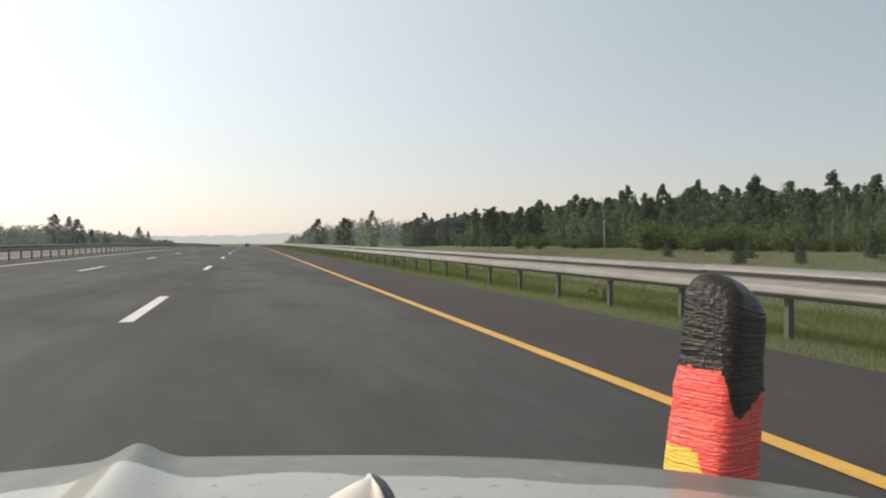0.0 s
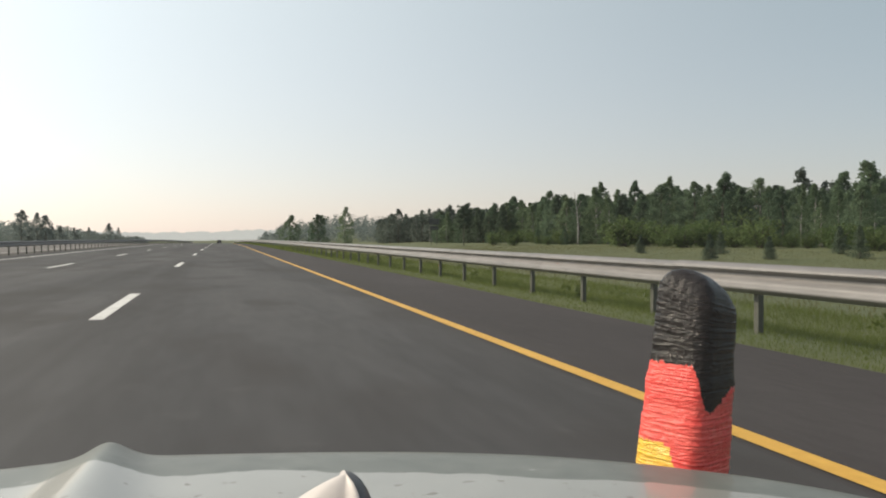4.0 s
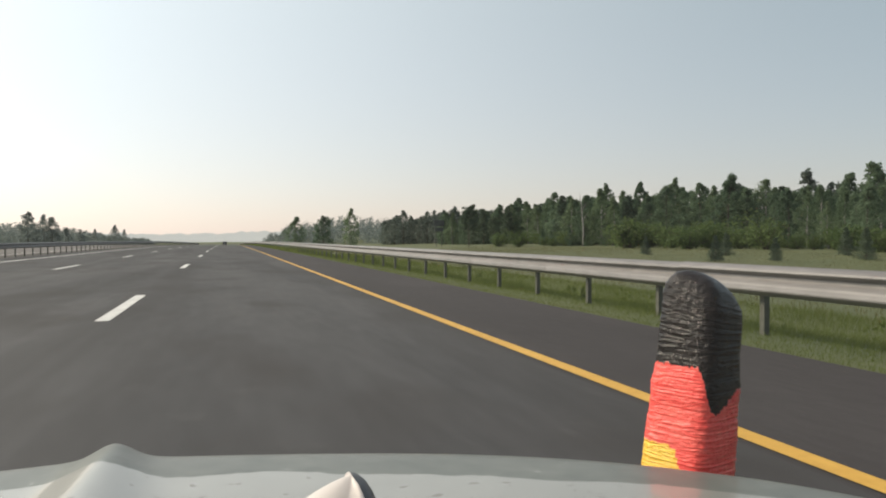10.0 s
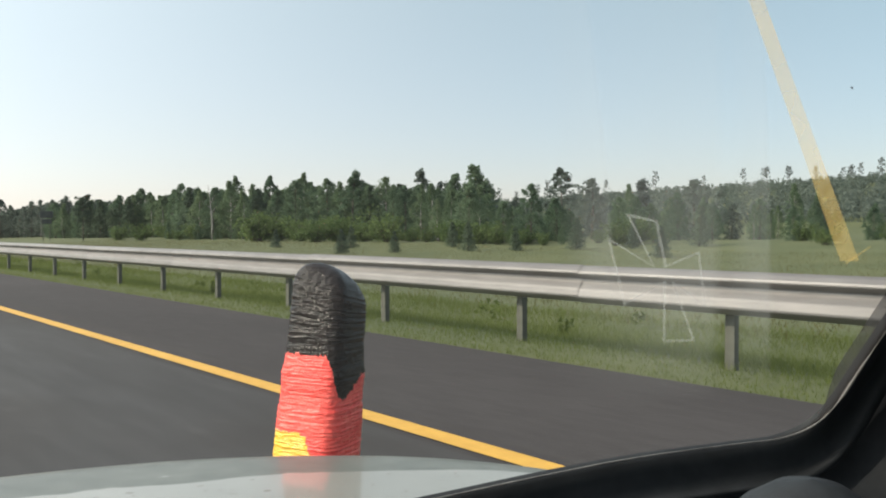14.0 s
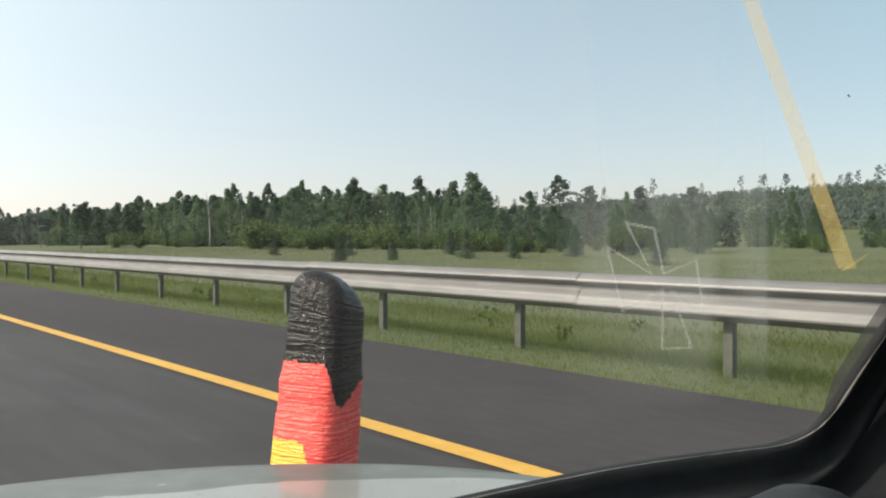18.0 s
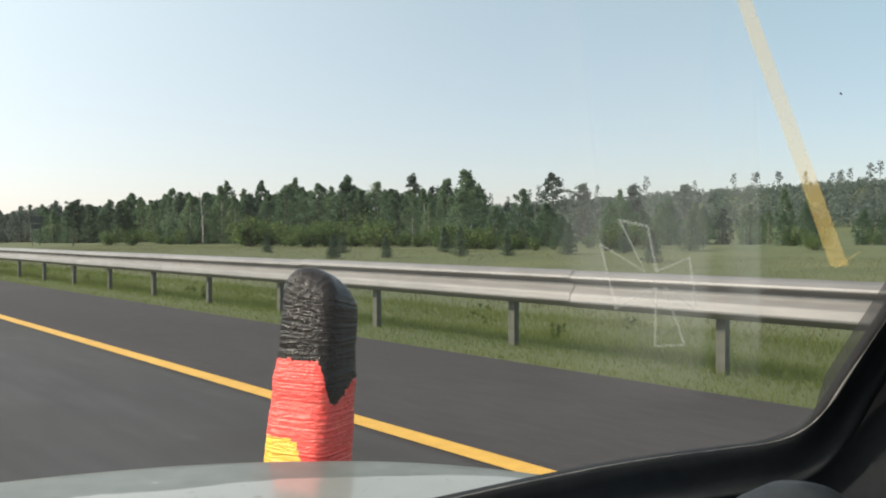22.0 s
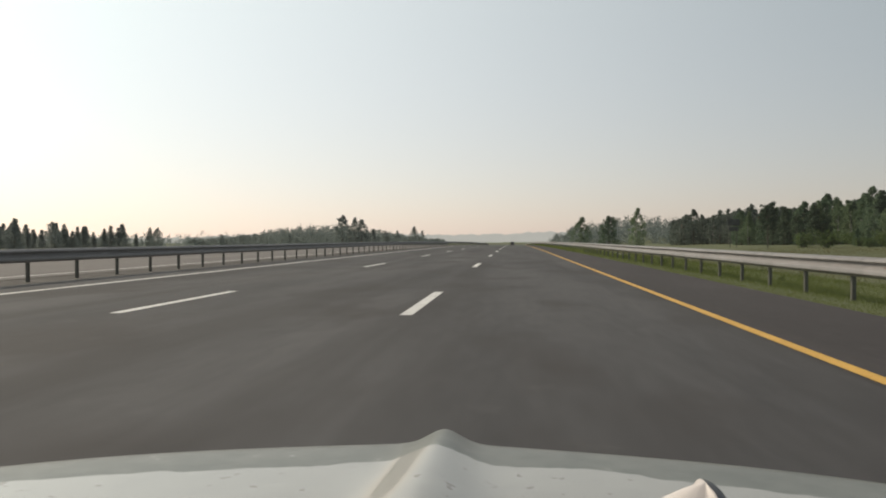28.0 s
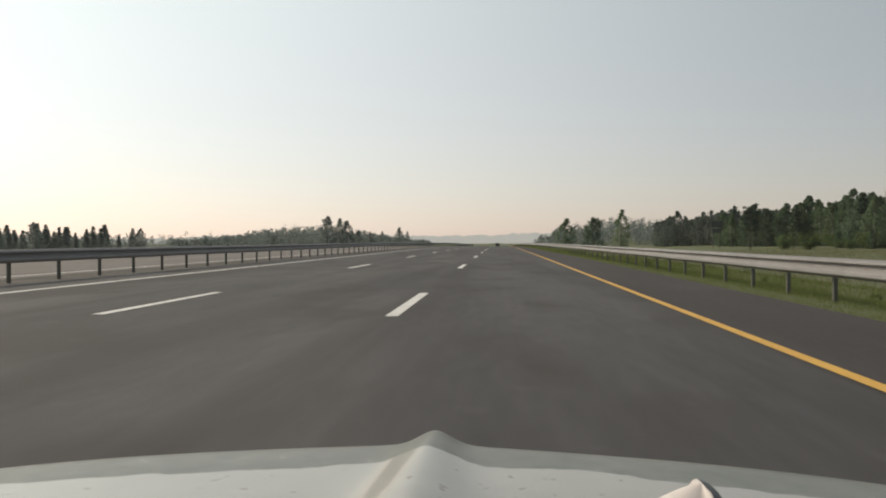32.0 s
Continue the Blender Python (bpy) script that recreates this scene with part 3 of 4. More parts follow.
        for i in range(14):
            w = rng.uniform(0, 6.28)
            reach = rng.uniform(0.15, 0.75) * h
            up = h * rng.uniform(0.35, 0.92) * (1.0 - 0.35 * (reach / h) ** 2)
            tip = np.array([math.cos(w) * reach, math.sin(w) * reach, up])
            wood.append(tube([(0.05 * math.cos(w), 0.05 * math.sin(w), -0.1), tip * np.array([0.55, 0.55, 0.6]), tip], [0.035, 0.022, 0.008], 4, False))
            for q in (1.0, 0.7, 0.42):
                cen.append(tip * q + rng.normal(size=3) * 0.05 * h)
                rad.append(rng.uniform(0.16, 0.26) * h)
        flat = 0.9
    return join(*wood), leaves_at(rng, cen, rad, per, leaf, flat)


KINDS = {
    "birch": ("birch_tree", "young birch tree with an airy green crown", M_BIRCH, M_LEAF),
    "alder": ("broadleaf_tree", "dense dark green broadleaf tree", M_BARK, M_LEAF2),
    "spruce": ("spruce_tree", "dark green conical spruce tree", M_BARK, M_NEEDLE),
    "pine": ("pine_tree", "dark pine with a bare trunk and layered crown", M_BARK, M_NEEDLE),
    "bare_pine": ("tall_pine", "tall thin pine with leaves only at its top", M_BARK, M_NEEDLE),
    "bush": ("bush", "rounded light green willow bush", M_BARK, M_BUSH),
}
MADE = {}


def plant(kind, h, x, y, seed=0, fine=2, group="", turn=0.0, lean=1.0, label=""):
    """One tree of that height. Trees of one kind and seed share their meshes."""
    base = {"birch": 8.0, "alder": 7.0, "spruce": 7.0, "pine": 7.0, "bare_pine": 9.0, "bush": 2.2}[kind]
    key = (kind, seed, fine)
    s = h / base
    m = Matrix.Translation((x, y, float(land(x, y)) - 0.03)) @ Matrix.Rotation(turn, 4, "Z") @ Matrix.Diagonal((s * lean, s * lean, s, 1))
    if key not in MADE:
        near = {"birch": (0.085, 46), "alder": (0.090, 48), "spruce": (0.10, 26), "pine": (0.10, 95), "bare_pine": (0.12, 100), "bush": (0.07, 60)}[kind]
        leaf, per = (near, (near[0] * 1.45, near[1] // 2), (near[0] * 2.1, max(7, near[1] // 5)))[2 - max(0, fine)]
        if fine < 0:
            leaf, per = leaf * 0.75, 2 * per
        wood, lv = grow(kind, base, 100 + seed * 7 + len(kind), leaf, per)
        name, text, bark, green = KINDS[kind]
        # far trees take the greens with haze mixed into their colour
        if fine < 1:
            green = M_HAZETINT_LEAF if fine < 0 else M_HAZETINT_NEEDLE if green is M_NEEDLE else M_HAZETINT_FARLEAF
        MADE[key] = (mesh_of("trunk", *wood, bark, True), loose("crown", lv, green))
    trunk, crown = MADE[key]
    name, text = KINDS[kind][0], label or KINDS[kind][1]
    t = thing(name, text, "bush" if kind == "bush" else "tree", group)
    t.matrix_basis = m
    link("trunk", trunk, t)
    link("crown", crown, t)
    return t


rnd = random.Random(11)
TAKEN = []


def free(x, y, gap):
    for a, b in TAKEN:
        if (a - x) ** 2 + (b - y) ** 2 < gap * gap:
            return False
    TAKEN.append((x, y))
    return True


# the wood beside the road
count = 0
while count < 430:
    y = 34 + 200 * rnd.random() ** 1.3
    x = 50 + 44 * rnd.random() ** 2.3 + 3.5 * math.sin(y * 0.11) - 4 * float(step(120, 200, y))
    if not free(x, y, 2.0):
        continue
    k = rnd.random()
    kind = "birch" if k < 0.34 else "alder" if k < 0.90 else "spruce"
    h = rnd.uniform(3.9, 4.9) + 0.5 * math.sin(y * 0.19 + x * 0.13) + (1.4 if rnd.random() < 0.10 else 0) + 0.03 * (x - 50) + 1.2 * float(step(48, 95, y)) + 0.7 * float(step(95, 180, y))
    h *= 1.13 - 0.04 * float(1 - step(0.34, 0.44, x / y))
    # open ground with low growth nearer by
    if x > 1.0 * y:
        if rnd.random() < 0.5:
            continue
        h *= 0.62 if rnd.random() < 0.85 else 1.1
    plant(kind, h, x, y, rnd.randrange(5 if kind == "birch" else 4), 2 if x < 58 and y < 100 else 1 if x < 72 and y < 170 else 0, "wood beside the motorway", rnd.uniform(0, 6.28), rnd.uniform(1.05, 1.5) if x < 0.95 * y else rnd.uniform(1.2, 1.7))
    count += 1
# undergrowth at its edge
count = 0
while count < 84:
    y = rnd.uniform(30, 130)
    x = 47 + 3.5 * math.sin(y * 0.11) + rnd.uniform(0, 4.0) - 4 * float(step(120, 200, y))
    if free(x, y, 1.2):
        plant("bush" if rnd.random() < 0.6 else "alder", rnd.uniform(1.0, 2.4), x, y, rnd.randrange(3), 1, "undergrowth at the wood's edge", rnd.uniform(0, 6.28))
        count += 1
# broad willow bushes in front of the wood
count = 0
while count < 13:
    y = rnd.uniform(46, 118)
    x = rnd.uniform(41, 47)
    if free(x, y, 2.2):
        plant("bush", rnd.uniform(2.2, 3.6), x, y, rnd.randrange(3), 1, "willow bushes before the wood", rnd.uniform(0, 6.28), 1.2)
        count += 1
# a dead white birch
snag = thing("dead_birch", "bare white dead birch with broken limbs", "tree", at=(45.5, 96, float(land(45.5, 96))))
part("trunk", *tube([(0, 0, -0.1), (0.06, 0, 1.8), (-0.05, 0.05, 3.6), (-0.25, 0, 5.4), (-0.5, 0.05, 7.0)], [0.13, 0.11, 0.085, 0.06, 0.02], 8), M_BIRCH, snag, "", True)
for z0, dx, dz in ((3.2, 0.9, 1.2), (3.9, -1.1, 1.0), (4.7, 0.7, 1.1), (5.3, -0.7, 0.9)):
    part("limb", *tube([(-0.08, 0, z0), (-0.1 + dx * 0.5, 0.1, z0 + dz * 0.6), (-0.1 + dx, 0.15, z0 + dz)], [0.045, 0.03, 0.012], 6), M_BIRCH, snag, "", True)
# thinner wood further on
count = 0
while count < 44:
    y = rnd.uniform(120, 290)
    x = rnd.uniform(52, 60 + 0.24 * y)
    if free(x, y, 3.0):
        k = rnd.random()
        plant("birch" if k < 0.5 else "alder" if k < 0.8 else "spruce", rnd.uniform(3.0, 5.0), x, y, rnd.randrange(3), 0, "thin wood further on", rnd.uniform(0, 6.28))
        count += 1
# trees standing alone in the grass
plant("pine", 6.4, 39.0, 126, 0, 2, "", 0.6, 1.0, "lone dark pine with a bare trunk in the field")
plant("pine", 4.6, 44, 128, 1, 2, "", 2.0, 1.0, "small dark pine in the field")
plant("birch", 9.0, 28.5, 186, 0, 1, "", 1.0, 1.4, "lone ragged birch near the guard rail")
plant("alder", 8.2, 25.5, 214, 1, 1, "", 0.4, 1.7, "round broadleaf tree near the guard rail")
plant("alder", 9.4, 22.0, 262, 2, 1, "", 2.4, 1.7, "round broadleaf tree near the guard rail")
for px, py, ph in ((30, 44, 1.7), (33, 42, 1.5), (37, 39, 2.0), (38.5, 36, 1.6), (41, 33, 2.1), (43, 30, 1.8), (40, 44, 1.9), (37, 24, 1.7), (46, 27, 2.6), (35, 50, 1.7), (32, 56, 1.5)):
    plant("spruce", ph, px, py, rnd.randrange(2), 2, "small pines in the field", rnd.uniform(0, 6.28), 1.5, "small bushy young pine in the field")
for px, py, ph, k in ((74, 37, 3.0, "alder"), (79, 36, 5.6, "birch"), (82, 35, 4.6, "alder"), (66, 28, 2.6, "alder"), (62, 30, 2.4, "birch"), (74, 25, 2.8, "alder"), (84, 40, 3.6, "birch"), (70, 20, 2.6, "alder"), (73, 15, 2.4, "birch"), (66, 19, 3.0, "alder"), (58, 17, 3.4, "alder"), (82, 16, 3.0, "birch"), (60, 34, 3.2, "alder"), (62, 36, 3.6, "alder"), (65, 33, 3.0, "birch"), (63, 39, 3.3, "alder"), (57, 41, 3.0, "alder"), (78, 28, 3.4, "alder"), (80, 25, 3.8, "alder"), (76, 22, 3.0, "birch"), (55, 25, 2.4, "alder"), (57, 23, 2.0, "alder"), (90, 30, 4.4, "birch"), (95, 34, 4.0, "alder"), (88, 20, 3.8, "alder"), (71, 45, 4.2, "alder"), (68, 48, 5.6, "birch")):
    plant(k, ph, px, py, rnd.randrange(3), 2, "scattered trees in the field", rnd.uniform(0, 6.28), 1.1)
for i in range(16):
    px, py = rnd.uniform(48, 95), rnd.uniform(-8, 30)
    if free(px, py, 3):
        plant("bush", rnd.uniform(1.2, 2.4), px, py, rnd.randrange(3), 2, "bushes in the field", rnd.uniform(0, 6.28))
# thin pines along the skyline of the hill
for i in range(78):
    a = radians(rnd.uniform(12, 80))
    x = rnd.uniform(285, 345)
    y = x / math.tan(a)
    if y < 700:
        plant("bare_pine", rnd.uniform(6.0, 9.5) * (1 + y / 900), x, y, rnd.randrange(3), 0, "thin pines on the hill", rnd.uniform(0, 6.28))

# woods on the hill and far off: too many to count
hillside, far = [], []
rg = np.random.default_rng(5)
for i in range(3600):
    a = radians(rg.uniform(10, 84))
    r = rg.uniform(130, 345) / math.sin(a)
    x, y = r * math.sin(a), r * math.cos(a)
    if y > 900 or (x < 150 and y < 260):
        continue
    hillside.append((x, y, float(land(x, y)), rg.uniform(1.5, 3.2) * (1.0 + r / 1500)))
for i in range(520):
    a = radians(rg.uniform(2.6, 21))
    r = rg.uniform(340, 620)
    x, y = r * math.sin(a), r * math.cos(a)
    if x > 22:
        far.append((x, y, float(land(x, y)), rg.uniform(6.5, 11.5) * float(step(1.5, 5, math.degrees(a)) * 0.6 + 0.4)))
for i in range(640):
    a = radians(rg.uniform(-23, -5))
    r = rg.uniform(400, 560)
    x, y = r * math.sin(a), r * math.cos(a)
    if x < -38:
        far.append((x, y, float(land(x, y)), rg.uniform(9.0, 12.5) * (0.40 + 0.60 * float(step(5, 12.5, -math.degrees(a)) * (1 - step(14, 22, -math.degrees(a)))))))
for i in range(800):
    a = radians(rg.uniform(-48, -8))
    r = rg.uniform(620, 1000)
    x, y = r * math.sin(a), r * math.cos(a)
    far.append((x, y, float(land(x, y)), rg.uniform(6.0, 12.5)))
# both woods carry the distance haze in their leaf colour
for trees, name, material, text in ((hillside, "hillside_woods", M_HAZETINT_FARLEAF, "low broadleaf woods covering the hillside"), (far, "distant_woods", M_HAZETINT_LEAF, "far broadleaf woods with haze painted into the leaf colour")):
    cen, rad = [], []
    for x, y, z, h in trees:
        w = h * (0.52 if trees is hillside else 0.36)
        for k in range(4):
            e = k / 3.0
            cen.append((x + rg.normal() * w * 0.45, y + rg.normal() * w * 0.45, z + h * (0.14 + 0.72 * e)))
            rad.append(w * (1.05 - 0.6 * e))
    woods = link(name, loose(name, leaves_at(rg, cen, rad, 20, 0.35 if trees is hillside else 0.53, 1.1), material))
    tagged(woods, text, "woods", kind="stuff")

# across the road
for i in range(170):
    x, y = rnd.uniform(-190, -108), rnd.uniform(165, 240)
    if free(x, y, 2.8):
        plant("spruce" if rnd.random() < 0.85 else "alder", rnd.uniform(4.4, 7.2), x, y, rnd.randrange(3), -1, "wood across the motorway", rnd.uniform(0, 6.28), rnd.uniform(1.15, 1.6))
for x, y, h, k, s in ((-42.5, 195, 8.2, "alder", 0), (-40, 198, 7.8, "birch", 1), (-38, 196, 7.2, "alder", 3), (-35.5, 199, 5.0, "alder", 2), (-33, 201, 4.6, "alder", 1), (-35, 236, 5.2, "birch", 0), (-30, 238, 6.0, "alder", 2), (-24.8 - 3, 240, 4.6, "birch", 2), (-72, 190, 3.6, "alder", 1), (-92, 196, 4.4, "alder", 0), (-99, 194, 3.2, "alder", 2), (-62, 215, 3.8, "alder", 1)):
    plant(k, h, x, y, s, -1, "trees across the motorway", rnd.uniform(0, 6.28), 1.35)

# ridge at the end of the view; its even glow stands in for haze
rows = []
for f in (0.0, 1.0):
    row = []
    for i in range(181):
        a = radians(-100 + 200 * i / 180.0)
        z = -25 if f == 0 else 16 + 9 * math.sin(a * 5.0 + 0.6) + 5 * math.sin(a * 23) + 2.5 * math.sin(a * 71 + 1)
        row.append((3600 * math.sin(a), 3600 * math.cos(a), z))
    rows.append(row)
M_GLOW_RIDGE = bpy.data.materials.new("haze_glow_ridge")
M_GLOW_RIDGE.use_nodes = True
rp = M_GLOW_RIDGE.node_tree.nodes["Principled BSDF"]
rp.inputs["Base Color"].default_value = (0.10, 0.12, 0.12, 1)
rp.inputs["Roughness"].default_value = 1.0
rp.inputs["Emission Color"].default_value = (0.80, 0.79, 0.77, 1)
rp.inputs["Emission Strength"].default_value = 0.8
ridge = part("backdrop_ridge", *grid(rows), M_GLOW_RIDGE)
tagged(ridge, "low wooded ridge with haze painted as a pale glow", "backdrop", kind="structure")


# a pale line of woods in front of it, glowing to imitate haze
rows = []
jag = np.convolve(np.random.default_rng(8).normal(size=1300), np.ones(3) / 3, "same")
for f in (0.0, 1.0):
    row = []
    for i in range(1201):
        a = radians(-75 + 150 * i / 1200.0)
        z = -30 if f == 0 else 14 + 6 * math.sin(a * 7.0 + 2.0) + 5 * math.sin(a * 17) + 3.2 * jag[i]
        row.append((2300 * math.sin(a), 2300 * math.cos(a), z))
    rows.append(row)
M_GLOW_WOODS = bpy.data.materials.new("haze_glow_woods")
M_GLOW_WOODS.use_nodes = True
rp = M_GLOW_WOODS.node_tree.nodes["Principled BSDF"]
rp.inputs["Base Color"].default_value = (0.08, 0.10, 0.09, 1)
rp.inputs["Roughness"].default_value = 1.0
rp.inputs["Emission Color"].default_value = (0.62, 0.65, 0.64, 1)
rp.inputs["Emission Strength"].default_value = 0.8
far_woods = part("backdrop_woods", *grid(rows), M_GLOW_WOODS)
tagged(far_woods, "distant line of woods with haze painted as a pale glow", "backdrop", kind="structure")


# ---------------------------------------------------------------- grass
def blades(rg, x, y, h, w, material, name, label):
    n = len(x)
    z = land(x, y)
    a = rg.uniform(0, 2 * math.pi, n)
    dx, dy = np.cos(a) * w, np.sin(a) * w
    lx, ly = rg.normal(size=n) * h * 0.6, rg.normal(size=n) * h * 0.6
    p = np.stack([np.stack([x - dx, y - dy, z - 0.02], 1), np.stack([x + dx, y + dy, z - 0.02], 1), np.stack([x + lx, y + ly, z + h], 1)], axis=1)
    ob = link(name, loose(name, p, material))
    return tagged(ob, label, "grass", kind="stuff")


n = 200000
gx0 = EDGE_X - 0.01 + 5.0 * rg.random(n) ** 1.25
gy0 = -4 + 64 * rg.random(n) ** 1.35
tall = 0.025 + 0.12 * step(0.1, 1.6, gx0 - EDGE_X) * (0.35 + 0.65 * (0.5 + 0.5 * np.sin(gx0 * 2.3 + 1.7 * np.sin(gy0 * 0.9)))) * rg.uniform(0.4, 1.2, n)
blades(rg, gx0, gy0, tall, 0.0022 + 0.0026 * rg.random(n), M_GRASS, "verge_grass", "uneven green grass along the hard shoulder")
n = 130000
gx1 = 8.5 + 34 * rg.random(n)
gy1 = -6 + 130 * rg.random(n) ** 1.2
blades(rg, gx1, gy1, rg.uniform(0.04, 0.13, n) * (1 + 0.8 * (rg.random(n) < 0.06)), 0.005 + 0.006 * rg.random(n), M_FIELD, "field_grass", "long dry grass in the field")
n = 14000
gx2 = EDGE_X - 0.05 + 3.5 * rg.random(n)
gy2 = 60 + 240 * rg.random(n)
blades(rg, gx2, gy2, rg.uniform(0.08, 0.28, n), 0.04 + 0.04 * rg.random(n), M_GRASS, "verge_grass", "green grass along the hard shoulder further on")
n = 45
gx3 = EDGE_X + rg.uniform(1.0, 4.5, n)
gy3 = rg.uniform(-2, 70, n)
cen = np.stack([gx3, gy3, land(gx3, gy3) + 0.12], 1)
weeds = link("verge_weeds", loose("verge_weeds", leaves_at(rg, cen, rg.uniform(0.10, 0.24, n), 46, 0.035, 0.9), M_GRASS))
tagged(weeds, "clumps of leafy weeds under the guard rail", "weeds", kind="stuff")


# ---------------------------------------------------------------- a sign and a car far ahead
sign = thing("road_sign", "dark two-panel road sign on steel legs in the field", "sign", at=(36, 134, float(land(36, 134))))
part("panel", *box(-0.95, 0.95, -0.04, 0.04, 3.6, 4.7, 0.03), M_SIGN, sign)
part("panel", *box(-0.75, 0.75, -0.04, 0.04, 2.7, 3.4, 0.03), M_SIGN, sign)
for lx in (-0.5, 0.5):
    part("leg", *tube([(lx, 0.08, -0.3), (lx, 0.08, 4.6)], [0.05, 0.05], 8), M_POST, sign)


def wheel(parent, x, y, z, r, w, side):
    def ring(prof):
        vs, fs, n = [], [], 28
        for k in range(n):
            a = 2 * math.pi * k / n
            vs += [(x + side * px, y + math.cos(a) * pr, z + math.sin(a) * pr) for px, pr in prof]
        m = len(prof)
        for k in range(n):
            for i in range(m - 1):
                fs.append((k * m + i, ((k + 1) % n) * m + i, ((k + 1) % n) * m + i + 1, k * m + i + 1))
        return vs, fs

    hub = part("wheel", *ring([(-w * 0.4, r * 0.2), (-w * 0.4, r * 0.62), (w * 0.2, r * 0.62), (w * 0.3, r * 0.5), (w * 0.35, 0.01)]), M_STEEL, parent)
    part("tyre", *ring([(-w / 2, r * 0.60), (-w / 2, r * 0.9), (-w * 0.38, r), (w * 0.38, r), (w / 2, r * 0.9), (w / 2, r * 0.60)]), M_RUBBER, hub, "", True)


van = thing("distant_car", "small dark car far ahead on the carriageway", "car", at=(-0.6, 335, float(crest(335))))
part("body", *box(-0.85, 0.85, -2.0, 2.0, 0.25, 0.95, 0.12), M_DARKCAR, van)
part("cabin", *box(-0.72, 0.72, -1.7, 0.7, 0.90, 1.55, 0.16), M_DARKCAR, van)
part("rear_window", *box(-0.60, 0.60, -1.715, -1.69, 1.08, 1.46, 0.008), M_RUBBER, van)
part("bumper", *box(-0.84, 0.84, -2.08, -1.96, 0.36, 0.52, 0.03), M_RUBBER, van)
part("number_plate", *box(-0.26, 0.26, -2.015, -1.995, 0.62, 0.73, 0.004), M_WHITE, van)
for wx in (-0.72, 0.72):
    part("tail_light", *box(wx - 0.09, wx + 0.09, -2.02, -1.98, 0.66, 0.86, 0.01), M_BROWN, van)
for wx in (-0.8, 0.8):
    for wy in (-1.3, 1.3):
        wheel(van, wx, wy, 0.30, 0.30, 0.18, 1 if wx > 0 else -1)


# ---------------------------------------------------------------- the car that the camera rides in
MID = -0.134                         # the car's middle line
car = thing("car", "old white car with ridged bonnet and black window rubber", "car")


def nose(u):
    """How far forward the bonnet's rim lies at u from the middle line."""
    q = np.clip(1 - (abs(u) / 0.95) ** 3.2, 0, 1)
    return 0.35 + 0.70 * q ** (1 / 2.2)


def rim_z(u):
    return 0.628 + 0.031 * max(0.0, 1 - abs(u) / 0.72) ** 1.15


def bonnet_z(u, s):
    """Height of the bonnet at u from the middle, s metres back from its rim."""
    z = rim_z(u) + 0.0025 + 0.030 * s
    lip = max(0.0, 0.11 - s)
    z -= lip * lip / 4.5
    width = 0.030 + 0.035 * min(1.0, s / 0.5)
    z += (0.018 + 0.006 * min(1.0, s / 0.3)) * math.exp(-(u / width) ** 2)
    return z


def worn_to(u):
    """How far back from the rim the paint is worn dull."""
    return 0.108 + 0.012 * float(1 - step(-0.35, 0.05, u)) + 0.035 * float(step(0.15, 0.6, u)) + 0.014 * noise.noise(Vector((u * 7, 0.3, 0))) + 0.009 * noise.noise(Vector((u * 31, 1.3, 0))) + 0.007 * noise.noise(Vector((u * 83, 4.3, 0)))


us = np.concatenate([np.linspace(-0.93, -0.16, 70), np.linspace(-0.155, 0.155, 63), np.linspace(0.16, 0.93, 70)])


def bonnet_point(u, s):
    front = nose(u)
    cut = (front - 0.30) / 0.75
    ss = s * cut if s > 0 else s
    if s >= 0:
        z = bonnet_z(u, ss)
    else:
        q = min(1.0, -s / 0.045)
        z = bonnet_z(u, 0) - 0.09 * (1 - math.sqrt(max(0.0, 1 - q * q))) - 0.28 * (-s)
    return (MID + u, front - ss, z)


lip_rows = [[bonnet_point(u, s) for u in us] for s in (-0.045, -0.042, -0.034, -0.022, -0.010, 0.0)]
lip_rows += [[bonnet_point(u, worn_to(u) * f) for u in us] for f in np.linspace(0, 1, 9)[1:]]
main_rows = [[bonnet_point(u, worn_to(u) + (0.64 - worn_to(u)) * f ** 1.6) for u in us] for f in np.linspace(0, 1, 24)]
part("bonnet", *grid(main_rows), M_PAINT, car, "dull white bonnet with a raised middle ridge", True)
part("bonnet_rim", *grid(lip_rows), M_WORN, car, "worn greyish rim of the bonnet", True)

# front panel, wings and bumper below the rim
rows = []
for f in np.linspace(0, 1, 6):
    row = []
    for u in np.linspace(-0.93, 0.93, 61):
        front = nose(u) + 0.043
        z = rim_z(u) - 0.085
        row.append((MID + u * (1 + 0.02 * f), front + 0.02 * math.sin(f * 3.1), z + (0.30 - z) * f))
    rows.append(row)
part("front_panel", *grid(rows), M_PAINT, car, "", True)
rows = []
for a in np.linspace(0, 2 * math.pi, 13):
    row = []
    for u in np.linspace(-0.90, 0.90, 41):
        row.append((MID + u * (1.03 + 0.05 * math.cos(a)), nose(u) + 0.12 + 0.07 * math.cos(a), 0.385 + 0.055 * math.sin(a)))
    rows.append(row)
part("bumper", *grid(rows), M_STEEL, car, "plain steel bumper", True)

# washer cap on the bonnet in front of the screen
cone = []
